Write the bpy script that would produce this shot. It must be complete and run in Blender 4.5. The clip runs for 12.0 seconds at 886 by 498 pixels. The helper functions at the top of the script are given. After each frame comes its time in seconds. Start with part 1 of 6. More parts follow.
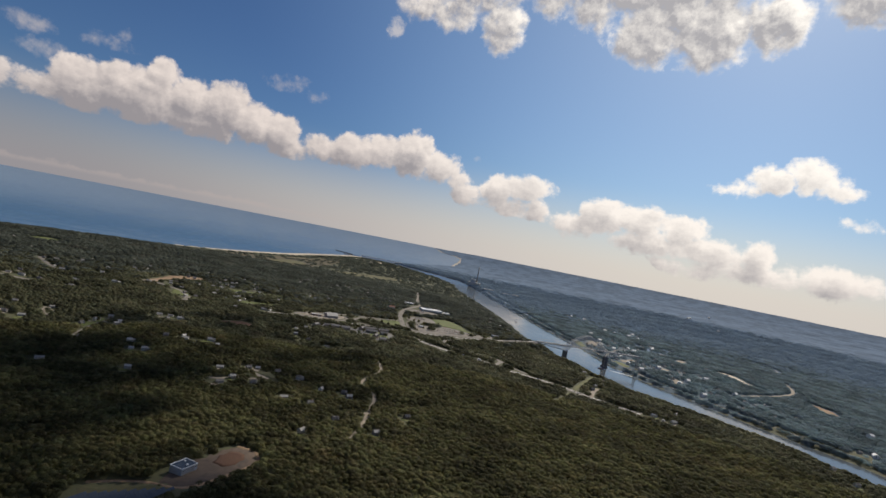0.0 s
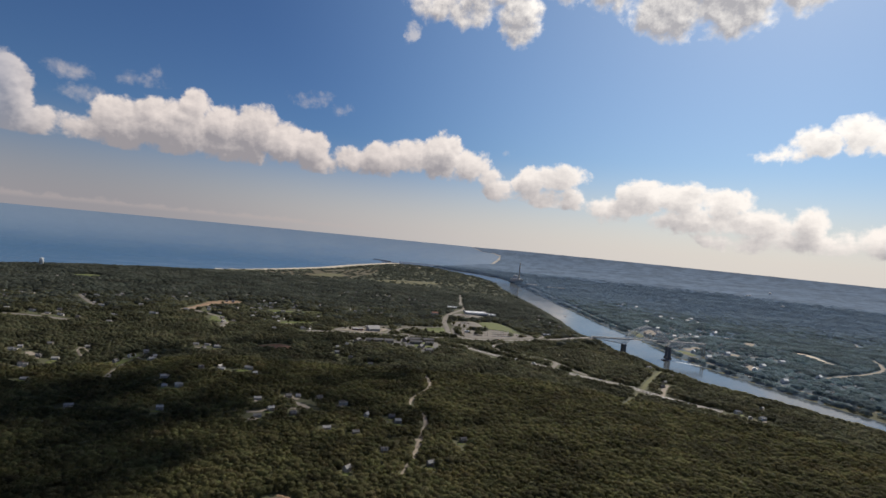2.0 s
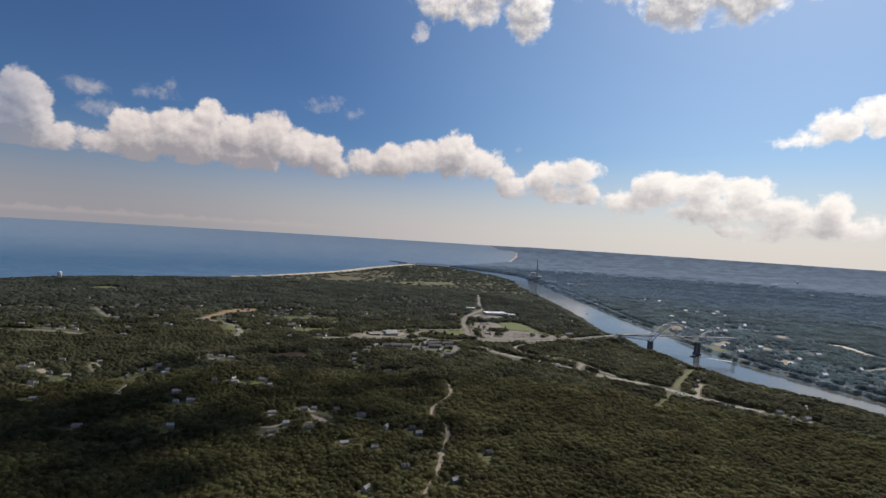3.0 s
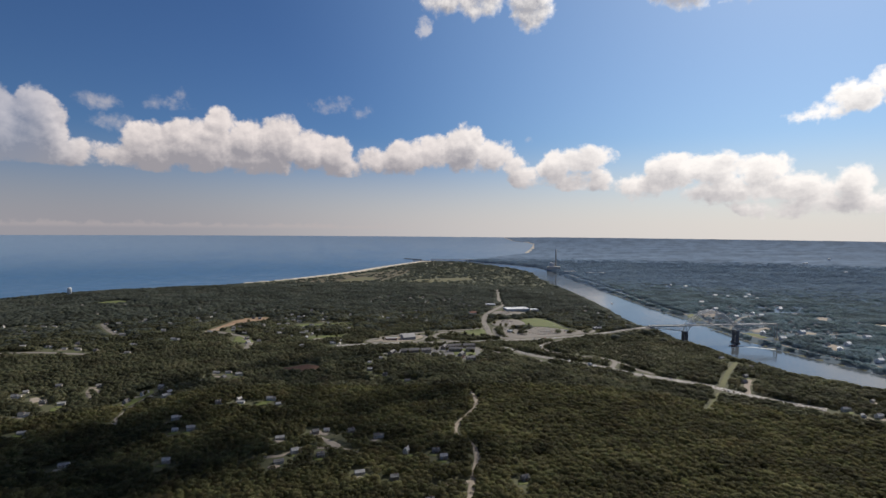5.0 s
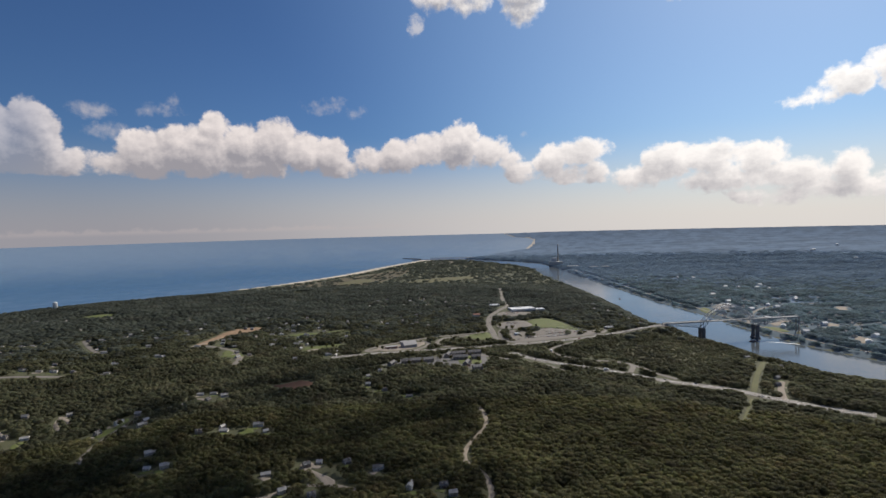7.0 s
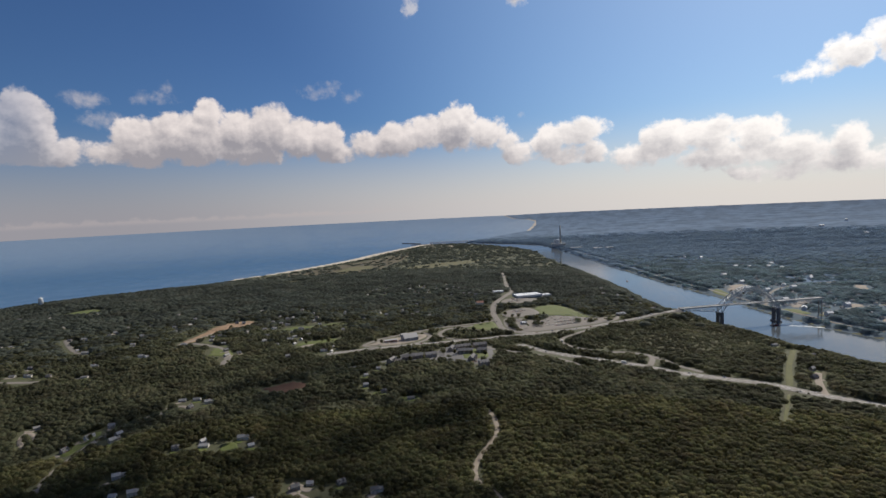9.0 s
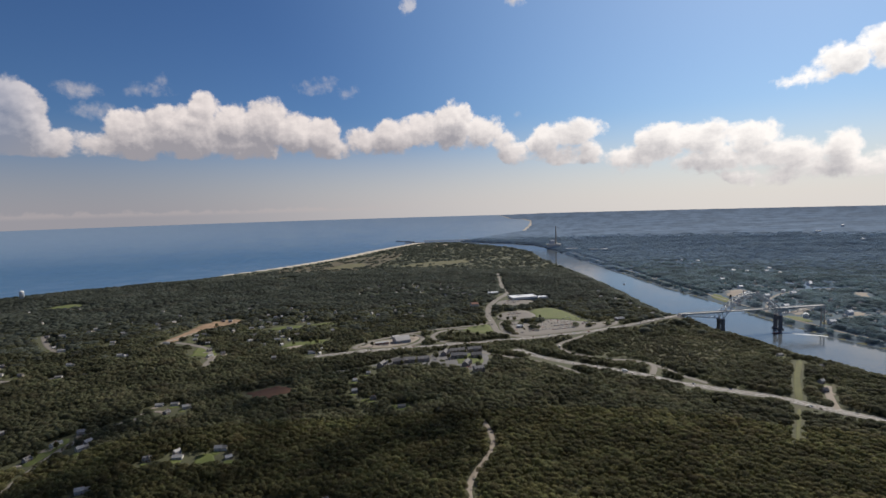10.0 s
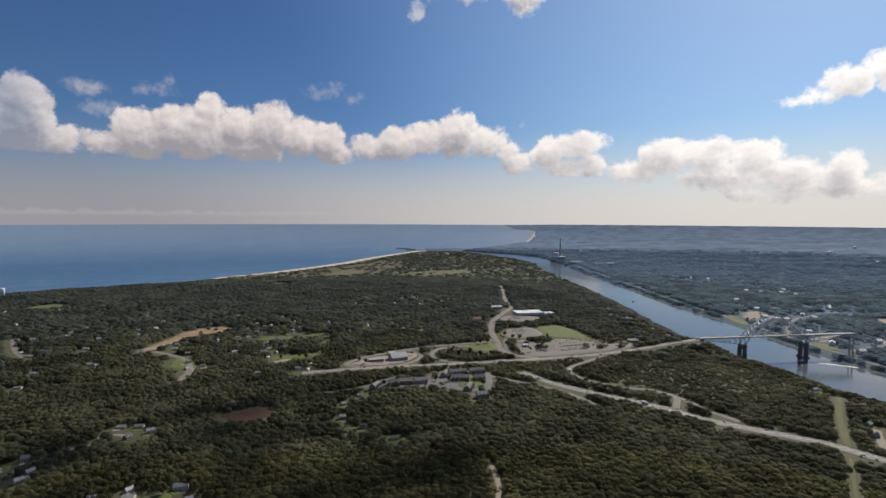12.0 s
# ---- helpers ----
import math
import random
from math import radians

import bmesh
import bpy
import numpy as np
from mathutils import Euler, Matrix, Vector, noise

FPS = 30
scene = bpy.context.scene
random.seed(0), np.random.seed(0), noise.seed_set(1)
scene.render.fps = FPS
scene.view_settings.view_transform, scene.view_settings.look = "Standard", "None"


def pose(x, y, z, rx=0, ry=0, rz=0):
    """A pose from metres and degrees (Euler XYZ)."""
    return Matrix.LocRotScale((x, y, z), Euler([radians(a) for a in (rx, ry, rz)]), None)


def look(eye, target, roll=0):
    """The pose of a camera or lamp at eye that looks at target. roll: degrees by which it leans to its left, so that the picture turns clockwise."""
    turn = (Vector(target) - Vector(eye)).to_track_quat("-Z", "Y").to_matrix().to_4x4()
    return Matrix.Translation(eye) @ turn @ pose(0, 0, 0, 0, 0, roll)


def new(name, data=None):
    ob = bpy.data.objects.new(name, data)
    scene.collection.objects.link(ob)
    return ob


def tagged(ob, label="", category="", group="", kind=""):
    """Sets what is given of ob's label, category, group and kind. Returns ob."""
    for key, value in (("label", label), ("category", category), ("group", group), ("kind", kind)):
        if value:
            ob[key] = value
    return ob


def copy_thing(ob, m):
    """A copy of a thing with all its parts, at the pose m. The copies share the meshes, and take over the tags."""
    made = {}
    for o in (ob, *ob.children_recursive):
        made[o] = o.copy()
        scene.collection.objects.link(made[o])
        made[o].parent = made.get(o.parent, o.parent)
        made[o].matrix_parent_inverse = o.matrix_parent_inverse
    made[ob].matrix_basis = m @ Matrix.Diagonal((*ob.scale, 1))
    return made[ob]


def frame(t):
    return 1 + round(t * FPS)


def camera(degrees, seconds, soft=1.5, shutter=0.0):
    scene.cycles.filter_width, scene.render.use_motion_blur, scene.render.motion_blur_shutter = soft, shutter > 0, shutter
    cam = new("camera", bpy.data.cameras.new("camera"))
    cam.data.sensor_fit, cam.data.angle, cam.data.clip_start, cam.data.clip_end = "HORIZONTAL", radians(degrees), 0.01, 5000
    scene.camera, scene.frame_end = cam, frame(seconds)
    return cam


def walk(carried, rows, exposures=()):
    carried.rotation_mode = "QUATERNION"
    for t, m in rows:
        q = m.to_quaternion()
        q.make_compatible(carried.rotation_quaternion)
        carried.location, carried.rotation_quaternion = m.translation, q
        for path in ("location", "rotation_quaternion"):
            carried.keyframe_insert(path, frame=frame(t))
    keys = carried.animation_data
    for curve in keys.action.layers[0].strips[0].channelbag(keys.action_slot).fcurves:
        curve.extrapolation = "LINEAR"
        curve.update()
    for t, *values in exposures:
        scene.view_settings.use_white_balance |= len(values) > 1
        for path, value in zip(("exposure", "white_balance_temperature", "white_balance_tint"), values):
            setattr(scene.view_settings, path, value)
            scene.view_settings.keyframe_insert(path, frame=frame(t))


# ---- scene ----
PATH = [  # seconds, eye, yaw, pitch, roll
    (0, -0.07, -37.52, 242.94, -2.70, -0.57, 11.13),
    (0.5, -0.75, -18.84, 243.34, -1.11, -1.01, 9.64),
    (1, -1.45, -0.16, 243.74, 0.08, -1.25, 8.10),
    (1.5, -2.28, 18.52, 244.14, 0.74, -1.26, 6.78),
    (2, -3.27, 37.21, 244.56, 1.33, -1.18, 5.59),
    (2.5, -4.48, 55.91, 245.07, 2.08, -1.19, 4.74),
    (3, -5.92, 74.65, 245.71, 3.05, -1.37, 3.56),
    (5, -12.68, 149.74, 248.86, 4.63, -2.05, 0.50),
    (5.5, -14.51, 168.58, 249.82, 4.74, -2.14, -0.07),
    (6, -16.44, 187.52, 250.89, 4.67, -2.21, -0.50),
    (6.5, -18.49, 206.53, 251.95, 4.55, -2.20, -0.89),
    (7, -20.62, 225.62, 252.85, 4.53, -2.32, -1.47),
    (9, -29.51, 302.26, 255.34, 4.53, -4.17, -2.72),
    (9.5, -31.78, 321.49, 255.64, 4.29, -4.38, -2.26),
    (10, -34.13, 340.80, 255.69, 3.88, -4.39, -1.64),
    (10.5, -36.52, 360.18, 255.57, 3.62, -4.23, -1.16),
    (11, -38.97, 379.64, 255.35, 3.62, -4.00, -0.73),
    (11.5, -41.46, 399.14, 255.05, 3.88, -3.72, -0.23),
    (12, -43.98, 418.66, 254.71, 3.95, -3.51, 0.24),
]


def aim(x, y, z, yaw, pitch, roll):
    a, b = radians(yaw), radians(pitch)
    return look((x, y, z), (x - math.sin(a) * math.cos(b), y + math.cos(a) * math.cos(b), z + math.sin(b)), roll)


cam = camera(80.5, 12.0, soft=1.5)
walk(cam, [(t, aim(*p)) for t, *p in PATH], [(0.0, -0.06, 6900, 10), (2.5, 0.0, 6720, 10), (5.5, 0.03, 6580, 10), (12.0, 0.03, 6580, 10)])

# ---- light: low-haze summer afternoon, sun ahead and to the right ----
SUN_AZ, SUN_EL = radians(33), radians(40)
sun = new("sun", bpy.data.lights.new("sun", "SUN"))
sun.data.energy, sun.data.angle, sun.data.color = 4.0, radians(0.6), (1.0, 0.94, 0.84)
SUN_WAY = Vector((math.sin(SUN_AZ) * math.cos(SUN_EL), math.cos(SUN_AZ) * math.cos(SUN_EL), math.sin(SUN_EL)))
sun.matrix_world = look(SUN_WAY * 4000, (0, 0, 0))


# ---- node helpers ----
class Net:
    """A short hand for building node trees."""

    def __init__(self, tree):
        self.t = tree

    def node(self, what, **kw):
        n = self.t.nodes.new(what)
        for k, v in kw.items():
            if k == "operation":
                n.operation = v
            elif k == "blend":
                n.blend_type = v
            elif k == "kind":
                n.data_type = v
            elif k == "clamp":
                n.use_clamp = v
        return n

    def put(self, socket, value):
        if isinstance(value, bpy.types.NodeSocket):
            self.t.links.new(value, socket)
        elif value is not None:
            socket.default_value = value

    def m(self, op, a, b=None, c=None, clamp=False):
        n = self.node("ShaderNodeMath", operation=op, clamp=clamp)
        for s, v in zip(n.inputs, (a, b, c)):
            self.put(s, v)
        return n.outputs[0]

    def v(self, op, a, b=None, c=None):
        n = self.node("ShaderNodeVectorMath", operation=op)
        for s, v in zip(n.inputs, (a, b, c)):
            self.put(s, v)
        return n.outputs["Value"] if op in ("LENGTH", "DOT_PRODUCT") else n.outputs["Vector"]

    def mix(self, f, a, b, blend="MIX"):
        n = self.node("ShaderNodeMix", kind="RGBA", blend=blend)
        self.put(n.inputs[0], f)
        for s, v in ((n.inputs[6], a), (n.inputs[7], b)):
            self.put(s, v if isinstance(v, bpy.types.NodeSocket) else (*v[:3], 1))
        return n.outputs[2]

    def ramp(self, x, lo, hi, a=0.0, b=1.0):
        n = self.node("ShaderNodeMapRange")
        n.interpolation_type = "SMOOTHSTEP"
        for s, v in zip(n.inputs, (x, lo, hi, a, b)):
            self.put(s, v)
        return n.outputs[0]

    def cells(self, vec, scale):
        n = self.node("ShaderNodeTexVoronoi")
        n.voronoi_dimensions, n.feature = "2D", "SMOOTH_F1"
        self.put(n.inputs["Vector"], vec)
        n.inputs["Scale"].default_value, n.inputs["Smoothness"].default_value = scale, 0.35
        return n.outputs["Distance"]

    def noise(self, vec, scale, detail=4.0, rough=0.55, out=0, distort=0.0):
        n = self.node("ShaderNodeTexNoise")
        self.put(n.inputs["Vector"], vec)
        n.inputs["Scale"].default_value, n.inputs["Detail"].default_value = scale, detail
        n.inputs["Roughness"].default_value, n.inputs["Distortion"].default_value = rough, distort
        return n.outputs[out]


# ---- world: sky with cumulus at the directions where the camera sees it ----
def cloud_field(name, banks, frayed=1.0):
    """A node group: azimuth and elevation in degrees to the thickness of the cloud there."""
    g = bpy.data.node_groups.new(name, "ShaderNodeTree")
    g.interface.new_socket("P", in_out="INPUT", socket_type="NodeSocketVector")
    g.interface.new_socket("D", in_out="OUTPUT", socket_type="NodeSocketFloat")
    n = Net(g)
    p, out = g.nodes.new("NodeGroupInput").outputs[0], g.nodes.new("NodeGroupOutput")
    warp = n.v("MULTIPLY_ADD", n.noise(p, 0.5, 3.0, 0.6, out=1), (1.9, 1.5, 0), (-0.95, -0.75, 0))
    q = n.v("ADD", p, warp)
    near = None
    for az, el, wa, we in (lump for bank in banks for lump in bank):
        d = n.v("MULTIPLY_ADD", q, (1 / wa, 1 / we, 0), (-az / wa, -el / we, 0))
        d = n.m("MULTIPLY_ADD", n.v("DOT_PRODUCT", d, d), -we, we)
        near = d if near is None else n.m("SMOOTH_MAX", near, d, 0.5)
    rough = n.m("MULTIPLY_ADD", n.noise(p, 0.42, 6.0, 0.6), 3.0 * frayed, -1.5 * frayed)
    # billows: round bulges of two sizes, crowded together
    billow = n.m("MULTIPLY_ADD", n.cells(q, 0.50), -0.6, 0.34)
    small = n.m("MULTIPLY_ADD", n.cells(n.v("ADD", p, n.v("SCALE", warp)), 1.5), -0.28, 0.14)
    lofty = n.node("ShaderNodeSeparateXYZ")
    n.put(lofty.inputs[0], p)
    ragged = n.ramp(lofty.outputs[1], 15, 19)
    billow, small = (n.m("MULTIPLY", x, n.m("MULTIPLY_ADD", ragged, -0.8, 1.0)) for x in (billow, small))
    rough = n.m("MULTIPLY", rough, n.m("MULTIPLY_ADD", ragged, 1.5, 1.0))
    fine = n.m("MULTIPLY_ADD", n.noise(p, 1.9, 5.0, 0.62), 1.0 * frayed, -0.5 * frayed)
    d = n.m("ADD", n.m("ADD", near, rough), n.m("ADD", n.m("ADD", billow, fine), small))
    # cumulus ends below in an even base, set by azimuth to fit the view
    at = n.node("ShaderNodeSeparateXYZ")
    n.put(at.inputs[0], p)
    sill = n.m("SUBTRACT", n.m("ADD", n.ramp(at.outputs[0], 2, 4, 5.5, 4.4), n.ramp(at.outputs[0], 13, 15.5, 0, -1.6)), n.ramp(at.outputs[0], 23, 26, 0, 1.5))
    sill = n.m("MULTIPLY_ADD", n.noise(p, 0.35, 3.0), 1.2, n.m("ADD", sill, -0.6))
    d = n.m("MULTIPLY_ADD", n.m("MAXIMUM", n.m("SUBTRACT", sill, at.outputs[1]), 0.0), -3.0, d)
    n.put(out.inputs[0], d)
    return g


# azimuth, elevation, half width, half height (degrees) of the bulges, bank by bank
WEST_BANK = [(-46, 8.3, 3.4, 3.6), (-42.2, 8.6, 2.3, 3.5), (-40.2, 6.6, 2.6, 1.3)]
LONG_BANK = [(-36.6, 6.6, 2.4, 1.2), (-33.6, 7.7, 2.7, 2.5), (-31.2, 8.3, 2.2, 2.5), (-27.6, 10.3, 1.7, 1.8), (-28.8, 8.0, 3.0, 2.7), (-25.0, 8.8, 2.2, 2.2),
             (-22.0, 8.9, 2.6, 2.8), (-24.0, 7.1, 4.4, 1.7), (-18.8, 8.2, 2.6, 2.3), (-16.6, 7.9, 2.2, 2.2), (-15.2, 6.6, 2.4, 1.3)]
MIDDLE_BANK = [(-12.0, 7.4, 2.7, 1.4), (-8.6, 7.9, 2.6, 1.9), (-5.6, 8.4, 2.4, 1.8), (-2.3, 8.9, 2.6, 2.5), (0.8, 8.1, 2.4, 1.8), (2.6, 7.2, 1.7, 1.1)]
LEANING_BANK = [(4.2, 5.8, 1.9, 1.3), (7.2, 6.9, 2.4, 1.7), (10.0, 7.5, 2.4, 1.6), (12.2, 7.9, 1.5, 1.1), (9.0, 5.3, 3.2, 1.1), (11.8, 5.4, 1.6, 1.3)]
EAST_BANK = [(16.2, 4.6, 2.7, 1.4), (18.8, 6.0, 2.5, 1.9), (22.6, 6.2, 2.7, 1.8), (26.6, 5.8, 2.9, 1.7), (24.0, 4.1, 4.2, 1.2), (29.2, 4.2, 3.3, 1.5), (26.5, 2.1, 6.5, 0.8),
             (33.0, 2.7, 4.6, 1.1), (39.0, 3.2, 4.2, 1.5), (33.4, 4.6, 1.5, 1.5)]
LONE_CLOUDS = [(30.6, 10.6, 2.2, 0.8), (33.2, 11.6, 2.3, 1.4), (36.4, 12.3, 2.0, 1.6), (38.4, 11.4, 1.9, 1.2), (40.4, 8.4, 1.6, 0.6)]
HIGH_BANK = [(-5.0, 24.0, 3.2, 2.2), (-1.0, 24.0, 3.5, 2.4), (4.6, 23.2, 2.7, 3.1), (9.3, 26.2, 2.2, 2.0), (14.0, 26.0, 3.2, 2.6), (19.6, 24.2, 4.0, 3.6), (25.6, 24.4, 4.4, 3.7),
             (31.2, 25.4, 3.4, 3.3), (39.0, 27.6, 5.4, 3.5), (16.0, 30.5, 18.0, 5.5), (1.5, 26.0, 6.0, 2.6), (22.5, 25.6, 7.0, 3.2)]
BANKS = [WEST_BANK, LONG_BANK, MIDDLE_BANK, LEANING_BANK, EAST_BANK, LONE_CLOUDS, HIGH_BANK]
WISPS = [(-17.4, 12.7, 1.5, 0.7), (-15.6, 13.2, 1.4, 0.8), (-13.6, 12.3, 1.5, 0.6), (-32.6, 11.8, 1.9, 0.7), (-31.2, 12.6, 0.9, 0.6), (-37.9, 11.4, 1.7, 0.7), (-36.5, 9.6, 2.0, 0.8),
         (4.9, 9.8, 0.6, 0.3), (-6.9, 20.6, 0.9, 1.4), (14.0, 2.7, 1.7, 0.4), (19.6, 1.5, 1.2, 0.4)]
world = bpy.data.worlds.new("sky")
scene.world = world
world.use_nodes = True
wt = world.node_tree
wt.nodes.clear()
W = Net(wt)
ray = wt.nodes.new("ShaderNodeTexCoord").outputs["Generated"]
sep = wt.nodes.new("ShaderNodeSeparateXYZ")
W.put(sep.inputs[0], ray)
azimuth = W.m("MULTIPLY", W.m("ARCTAN2", sep.outputs[0], sep.outputs[1]), 180 / math.pi)
elevation = W.m("MULTIPLY", W.m("ARCSINE", sep.outputs[2]), 180 / math.pi)
above = wt.nodes.new("ShaderNodeCombineXYZ")
W.put(above.inputs[0], sep.outputs[0])
W.put(above.inputs[1], sep.outputs[1])
W.put(above.inputs[2], W.m("MAXIMUM", sep.outputs[2], 0.012))
sky = wt.nodes.new("ShaderNodeTexSky")
sky.sky_type, sky.sun_disc = "NISHITA", False
sky.sun_elevation, sky.sun_rotation = SUN_EL, SUN_AZ
sky.altitude, sky.air_density, sky.dust_density, sky.ozone_density = 300, 1.0, 0.5, 2.5
W.put(sky.inputs[0], above.outputs[0])
flat = wt.nodes.new("ShaderNodeCombineXYZ")
W.put(flat.inputs[0], azimuth)
W.put(flat.inputs[1], elevation)
field = cloud_field("cloud_field", BANKS)
wisp_field = cloud_field("wisp_field", [WISPS], 1.3)


def thick(offset, which=field):
    g = wt.nodes.new("ShaderNodeGroup")
    g.node_tree = which
    W.put(g.inputs[0], W.v("ADD", flat.outputs[0], offset))
    return g.outputs[0]


d0, side_on, over = thick((0, 0, 0)), thick((0.25, 0.5, 0)), thick((0.6, 1.7, 0))
cover = W.m("MULTIPLY", W.ramp(d0, -0.15, W.ramp(elevation, 15, 19, 1.05, 2.4)), W.ramp(azimuth, -44, -37.5, 0.55, 0.97))
to_sun = W.v("DOT_PRODUCT", ray, tuple(SUN_WAY))
glow = W.ramp(to_sun, 0.6, 1.0)
# bulges turned to the sun are bright; what has much cloud above it, or lies thick before the sun, is grey
facing = W.m("MULTIPLY", W.m("SUBTRACT", d0, side_on), 0.24)
cloud_over = W.m("MINIMUM", W.m("MAXIMUM", over, 0.0), 2.6)
bright = W.m("MULTIPLY_ADD", cloud_over, -0.19, W.m("ADD", facing, 0.66))
streaks = W.noise(W.v("MULTIPLY", flat.outputs[0], (0.55, 1.0, 1.0)), 0.42, 6.0, 0.6)
bright = W.m("ADD", bright, W.m("MULTIPLY_ADD", streaks, 1.1, -0.52))
foot = W.m("ADD", W.m("ADD", W.ramp(azimuth, 2, 4, 5.5, 4.4), W.ramp(azimuth, 13, 15.5, 0, -1.6)), W.ramp(azimuth, 23, 26, 0, -1.5))
foot = W.m("SUBTRACT", W.m("MULTIPLY_ADD", streaks, -2.4, elevation), foot)
bright = W.m("SUBTRACT", bright, W.ramp(foot, 1.6, -1.6, 0.0, 0.30))
# thin edges before the sun let its light through
bright = W.m("MULTIPLY_ADD", W.ramp(d0, 2.0, 0.1), W.ramp(to_sun, 0.55, 0.95, 0.0, 0.5), bright, clamp=True)
lit = W.mix(glow, (8.3, 7.55, 7.3), (11.5, 11.2, 10.8))
dark = W.mix(glow, (3.25, 3.1, 3.4), (4.4, 4.4, 4.75))
cloud = W.mix(bright, dark, lit)
wisp = W.ramp(thick((0, 0, 0), wisp_field), -0.2, 1.9, 0.0, 0.62)
# the thin line of far cloud tops and the haze low over the horizon
tops = W.m("MULTIPLY_ADD", W.noise(flat.outputs[0], 0.8, 6.0, 0.62), 1.7, -0.35)
line = W.m("MULTIPLY", W.m("MULTIPLY", W.ramp(W.m("SUBTRACT", elevation, tops), 0.12, -0.25), W.ramp(elevation, -0.1, 0.35)), W.ramp(azimuth, -4, -18))
haze = W.ramp(elevation, 10.0, -0.5)
milky = W.mix(W.ramp(to_sun, 0.25, 1.0), (3.35, 3.15, 3.5), (8.4, 7.8, 7.4))
blue = W.mix(1.0, sky.outputs[0], W.mix(glow, (0.29, 0.42, 0.60), (0.75, 0.86, 0.94)), "MULTIPLY")
base = W.mix(W.m("MULTIPLY", haze, 0.86), blue, milky)
base = W.mix(W.m("MULTIPLY", line, 0.30), base, (5.2, 4.5, 4.4))
base = W.mix(wisp, base, W.mix(0.4, lit, dark))
# broken cloud goes on overhead, unseen, added to whiten the light in shade
scattered = W.m("MULTIPLY", W.ramp(W.noise(ray, 3.2, 5.0, 0.55), 0.47, 0.62), W.ramp(elevation, 30, 38, 0.0, 0.55))
base = W.mix(cover, base, cloud)
base = W.mix(scattered, base, W.mix(0.45, lit, dark))
bg = wt.nodes.new("ShaderNodeBackground")
W.put(bg.inputs[0], base)
bg.inputs[1].default_value = 0.1
W.put(wt.nodes.new("ShaderNodeOutputWorld").inputs[0], bg.outputs[0])


# ---- materials ----
def material(name, colours, rough=0.8, scale=1.0, big=0.02, metal=0.0, bump=0.0, island=0.0, thing=0.0, sheen=0.0, spec=0.4, bump_scale=None, thin=0.0, stand=0.0, gaps=0.0):
    """Two colours mixed by a fine and a broad noise in metres; island and thing vary the value from piece to piece."""
    mat = bpy.data.materials.new(name)
    mat.use_nodes = True
    n = Net(mat.node_tree)
    bsdf = mat.node_tree.nodes["Principled BSDF"]
    at = mat.node_tree.nodes.new("ShaderNodeNewGeometry")
    fine, broad = n.noise(at.outputs["Position"], scale, 5.0, 0.6), n.noise(at.outputs["Position"], big, 4.0, 0.55)
    f = n.m("ADD", n.ramp(fine, 0.3, 0.7, 0, 0.55), n.ramp(broad, 0.33, 0.67, 0, 0.45))
    colour = n.mix(f, colours[0], colours[1])
    if len(colours) > 2:
        colour = n.mix(n.ramp(n.noise(at.outputs["Position"], big * 2.3, 5.0, 0.6), 0.52, 0.72), colour, colours[2])
    if stand:
        tone = n.node("ShaderNodeHueSaturation")
        n.put(tone.inputs["Value"], n.ramp(n.noise(at.outputs["Position"], 0.012, 5.0, 0.62), 0.34, 0.66, 1 - stand, 1 + stand))
        n.put(tone.inputs["Color"], colour)
        colour = tone.outputs[0]
    if island:
        v = n.m("MULTIPLY_ADD", at.outputs["Random Per Island"], 2 * island, 1 - island)
        hsv = n.node("ShaderNodeHueSaturation")
        n.put(hsv.inputs["Value"], v)
        n.put(hsv.inputs["Hue"], n.m("MULTIPLY_ADD", n.m("FRACT", n.m("MULTIPLY", at.outputs["Random Per Island"], 17.3)), 0.05, 0.475))
        n.put(hsv.inputs["Color"], colour)
        colour = hsv.outputs[0]
    if thing:
        info = n.node("ShaderNodeObjectInfo")
        hsv = n.node("ShaderNodeHueSaturation")
        n.put(hsv.inputs["Value"], n.m("MULTIPLY_ADD", info.outputs["Random"], 2 * thing, 1 - thing))
        n.put(hsv.inputs["Color"], colour)
        colour = hsv.outputs[0]
    n.put(bsdf.inputs["Base Color"], colour)
    bsdf.inputs["Metallic"].default_value = metal
    bsdf.inputs["Specular IOR Level"].default_value = spec
    n.put(bsdf.inputs["Roughness"], n.m("MULTIPLY_ADD", fine, 0.2, rough - 0.1, clamp=True))
    if sheen:
        bsdf.inputs["Sheen Weight"].default_value, bsdf.inputs["Sheen Roughness"].default_value = sheen, 0.5
        bsdf.inputs["Sheen Tint"].default_value = (0.75, 0.87, 1.0, 1)
    if bump:
        b = n.node("ShaderNodeBump")
        b.inputs["Strength"].default_value, b.inputs["Distance"].default_value = 0.9, bump
        n.put(b.inputs["Height"], n.noise(at.outputs["Position"], bump_scale or scale, 4.0, 0.65))
        n.put(bsdf.inputs["Normal"], b.outputs[0])
    if thin:
        # leaves let some light through
        through_leaf, both = n.node("ShaderNodeBsdfTranslucent"), n.node("ShaderNodeMixShader")
        n.put(through_leaf.inputs[0], colour)
        if bump:
            n.put(through_leaf.inputs["Normal"], b.outputs[0])
        both.inputs[0].default_value = thin
        n.put(both.inputs[1], bsdf.outputs[0])
        n.put(both.inputs[2], through_leaf.outputs[0])
        n.put(mat.node_tree.nodes["Material Output"].inputs[0], both.outputs[0])
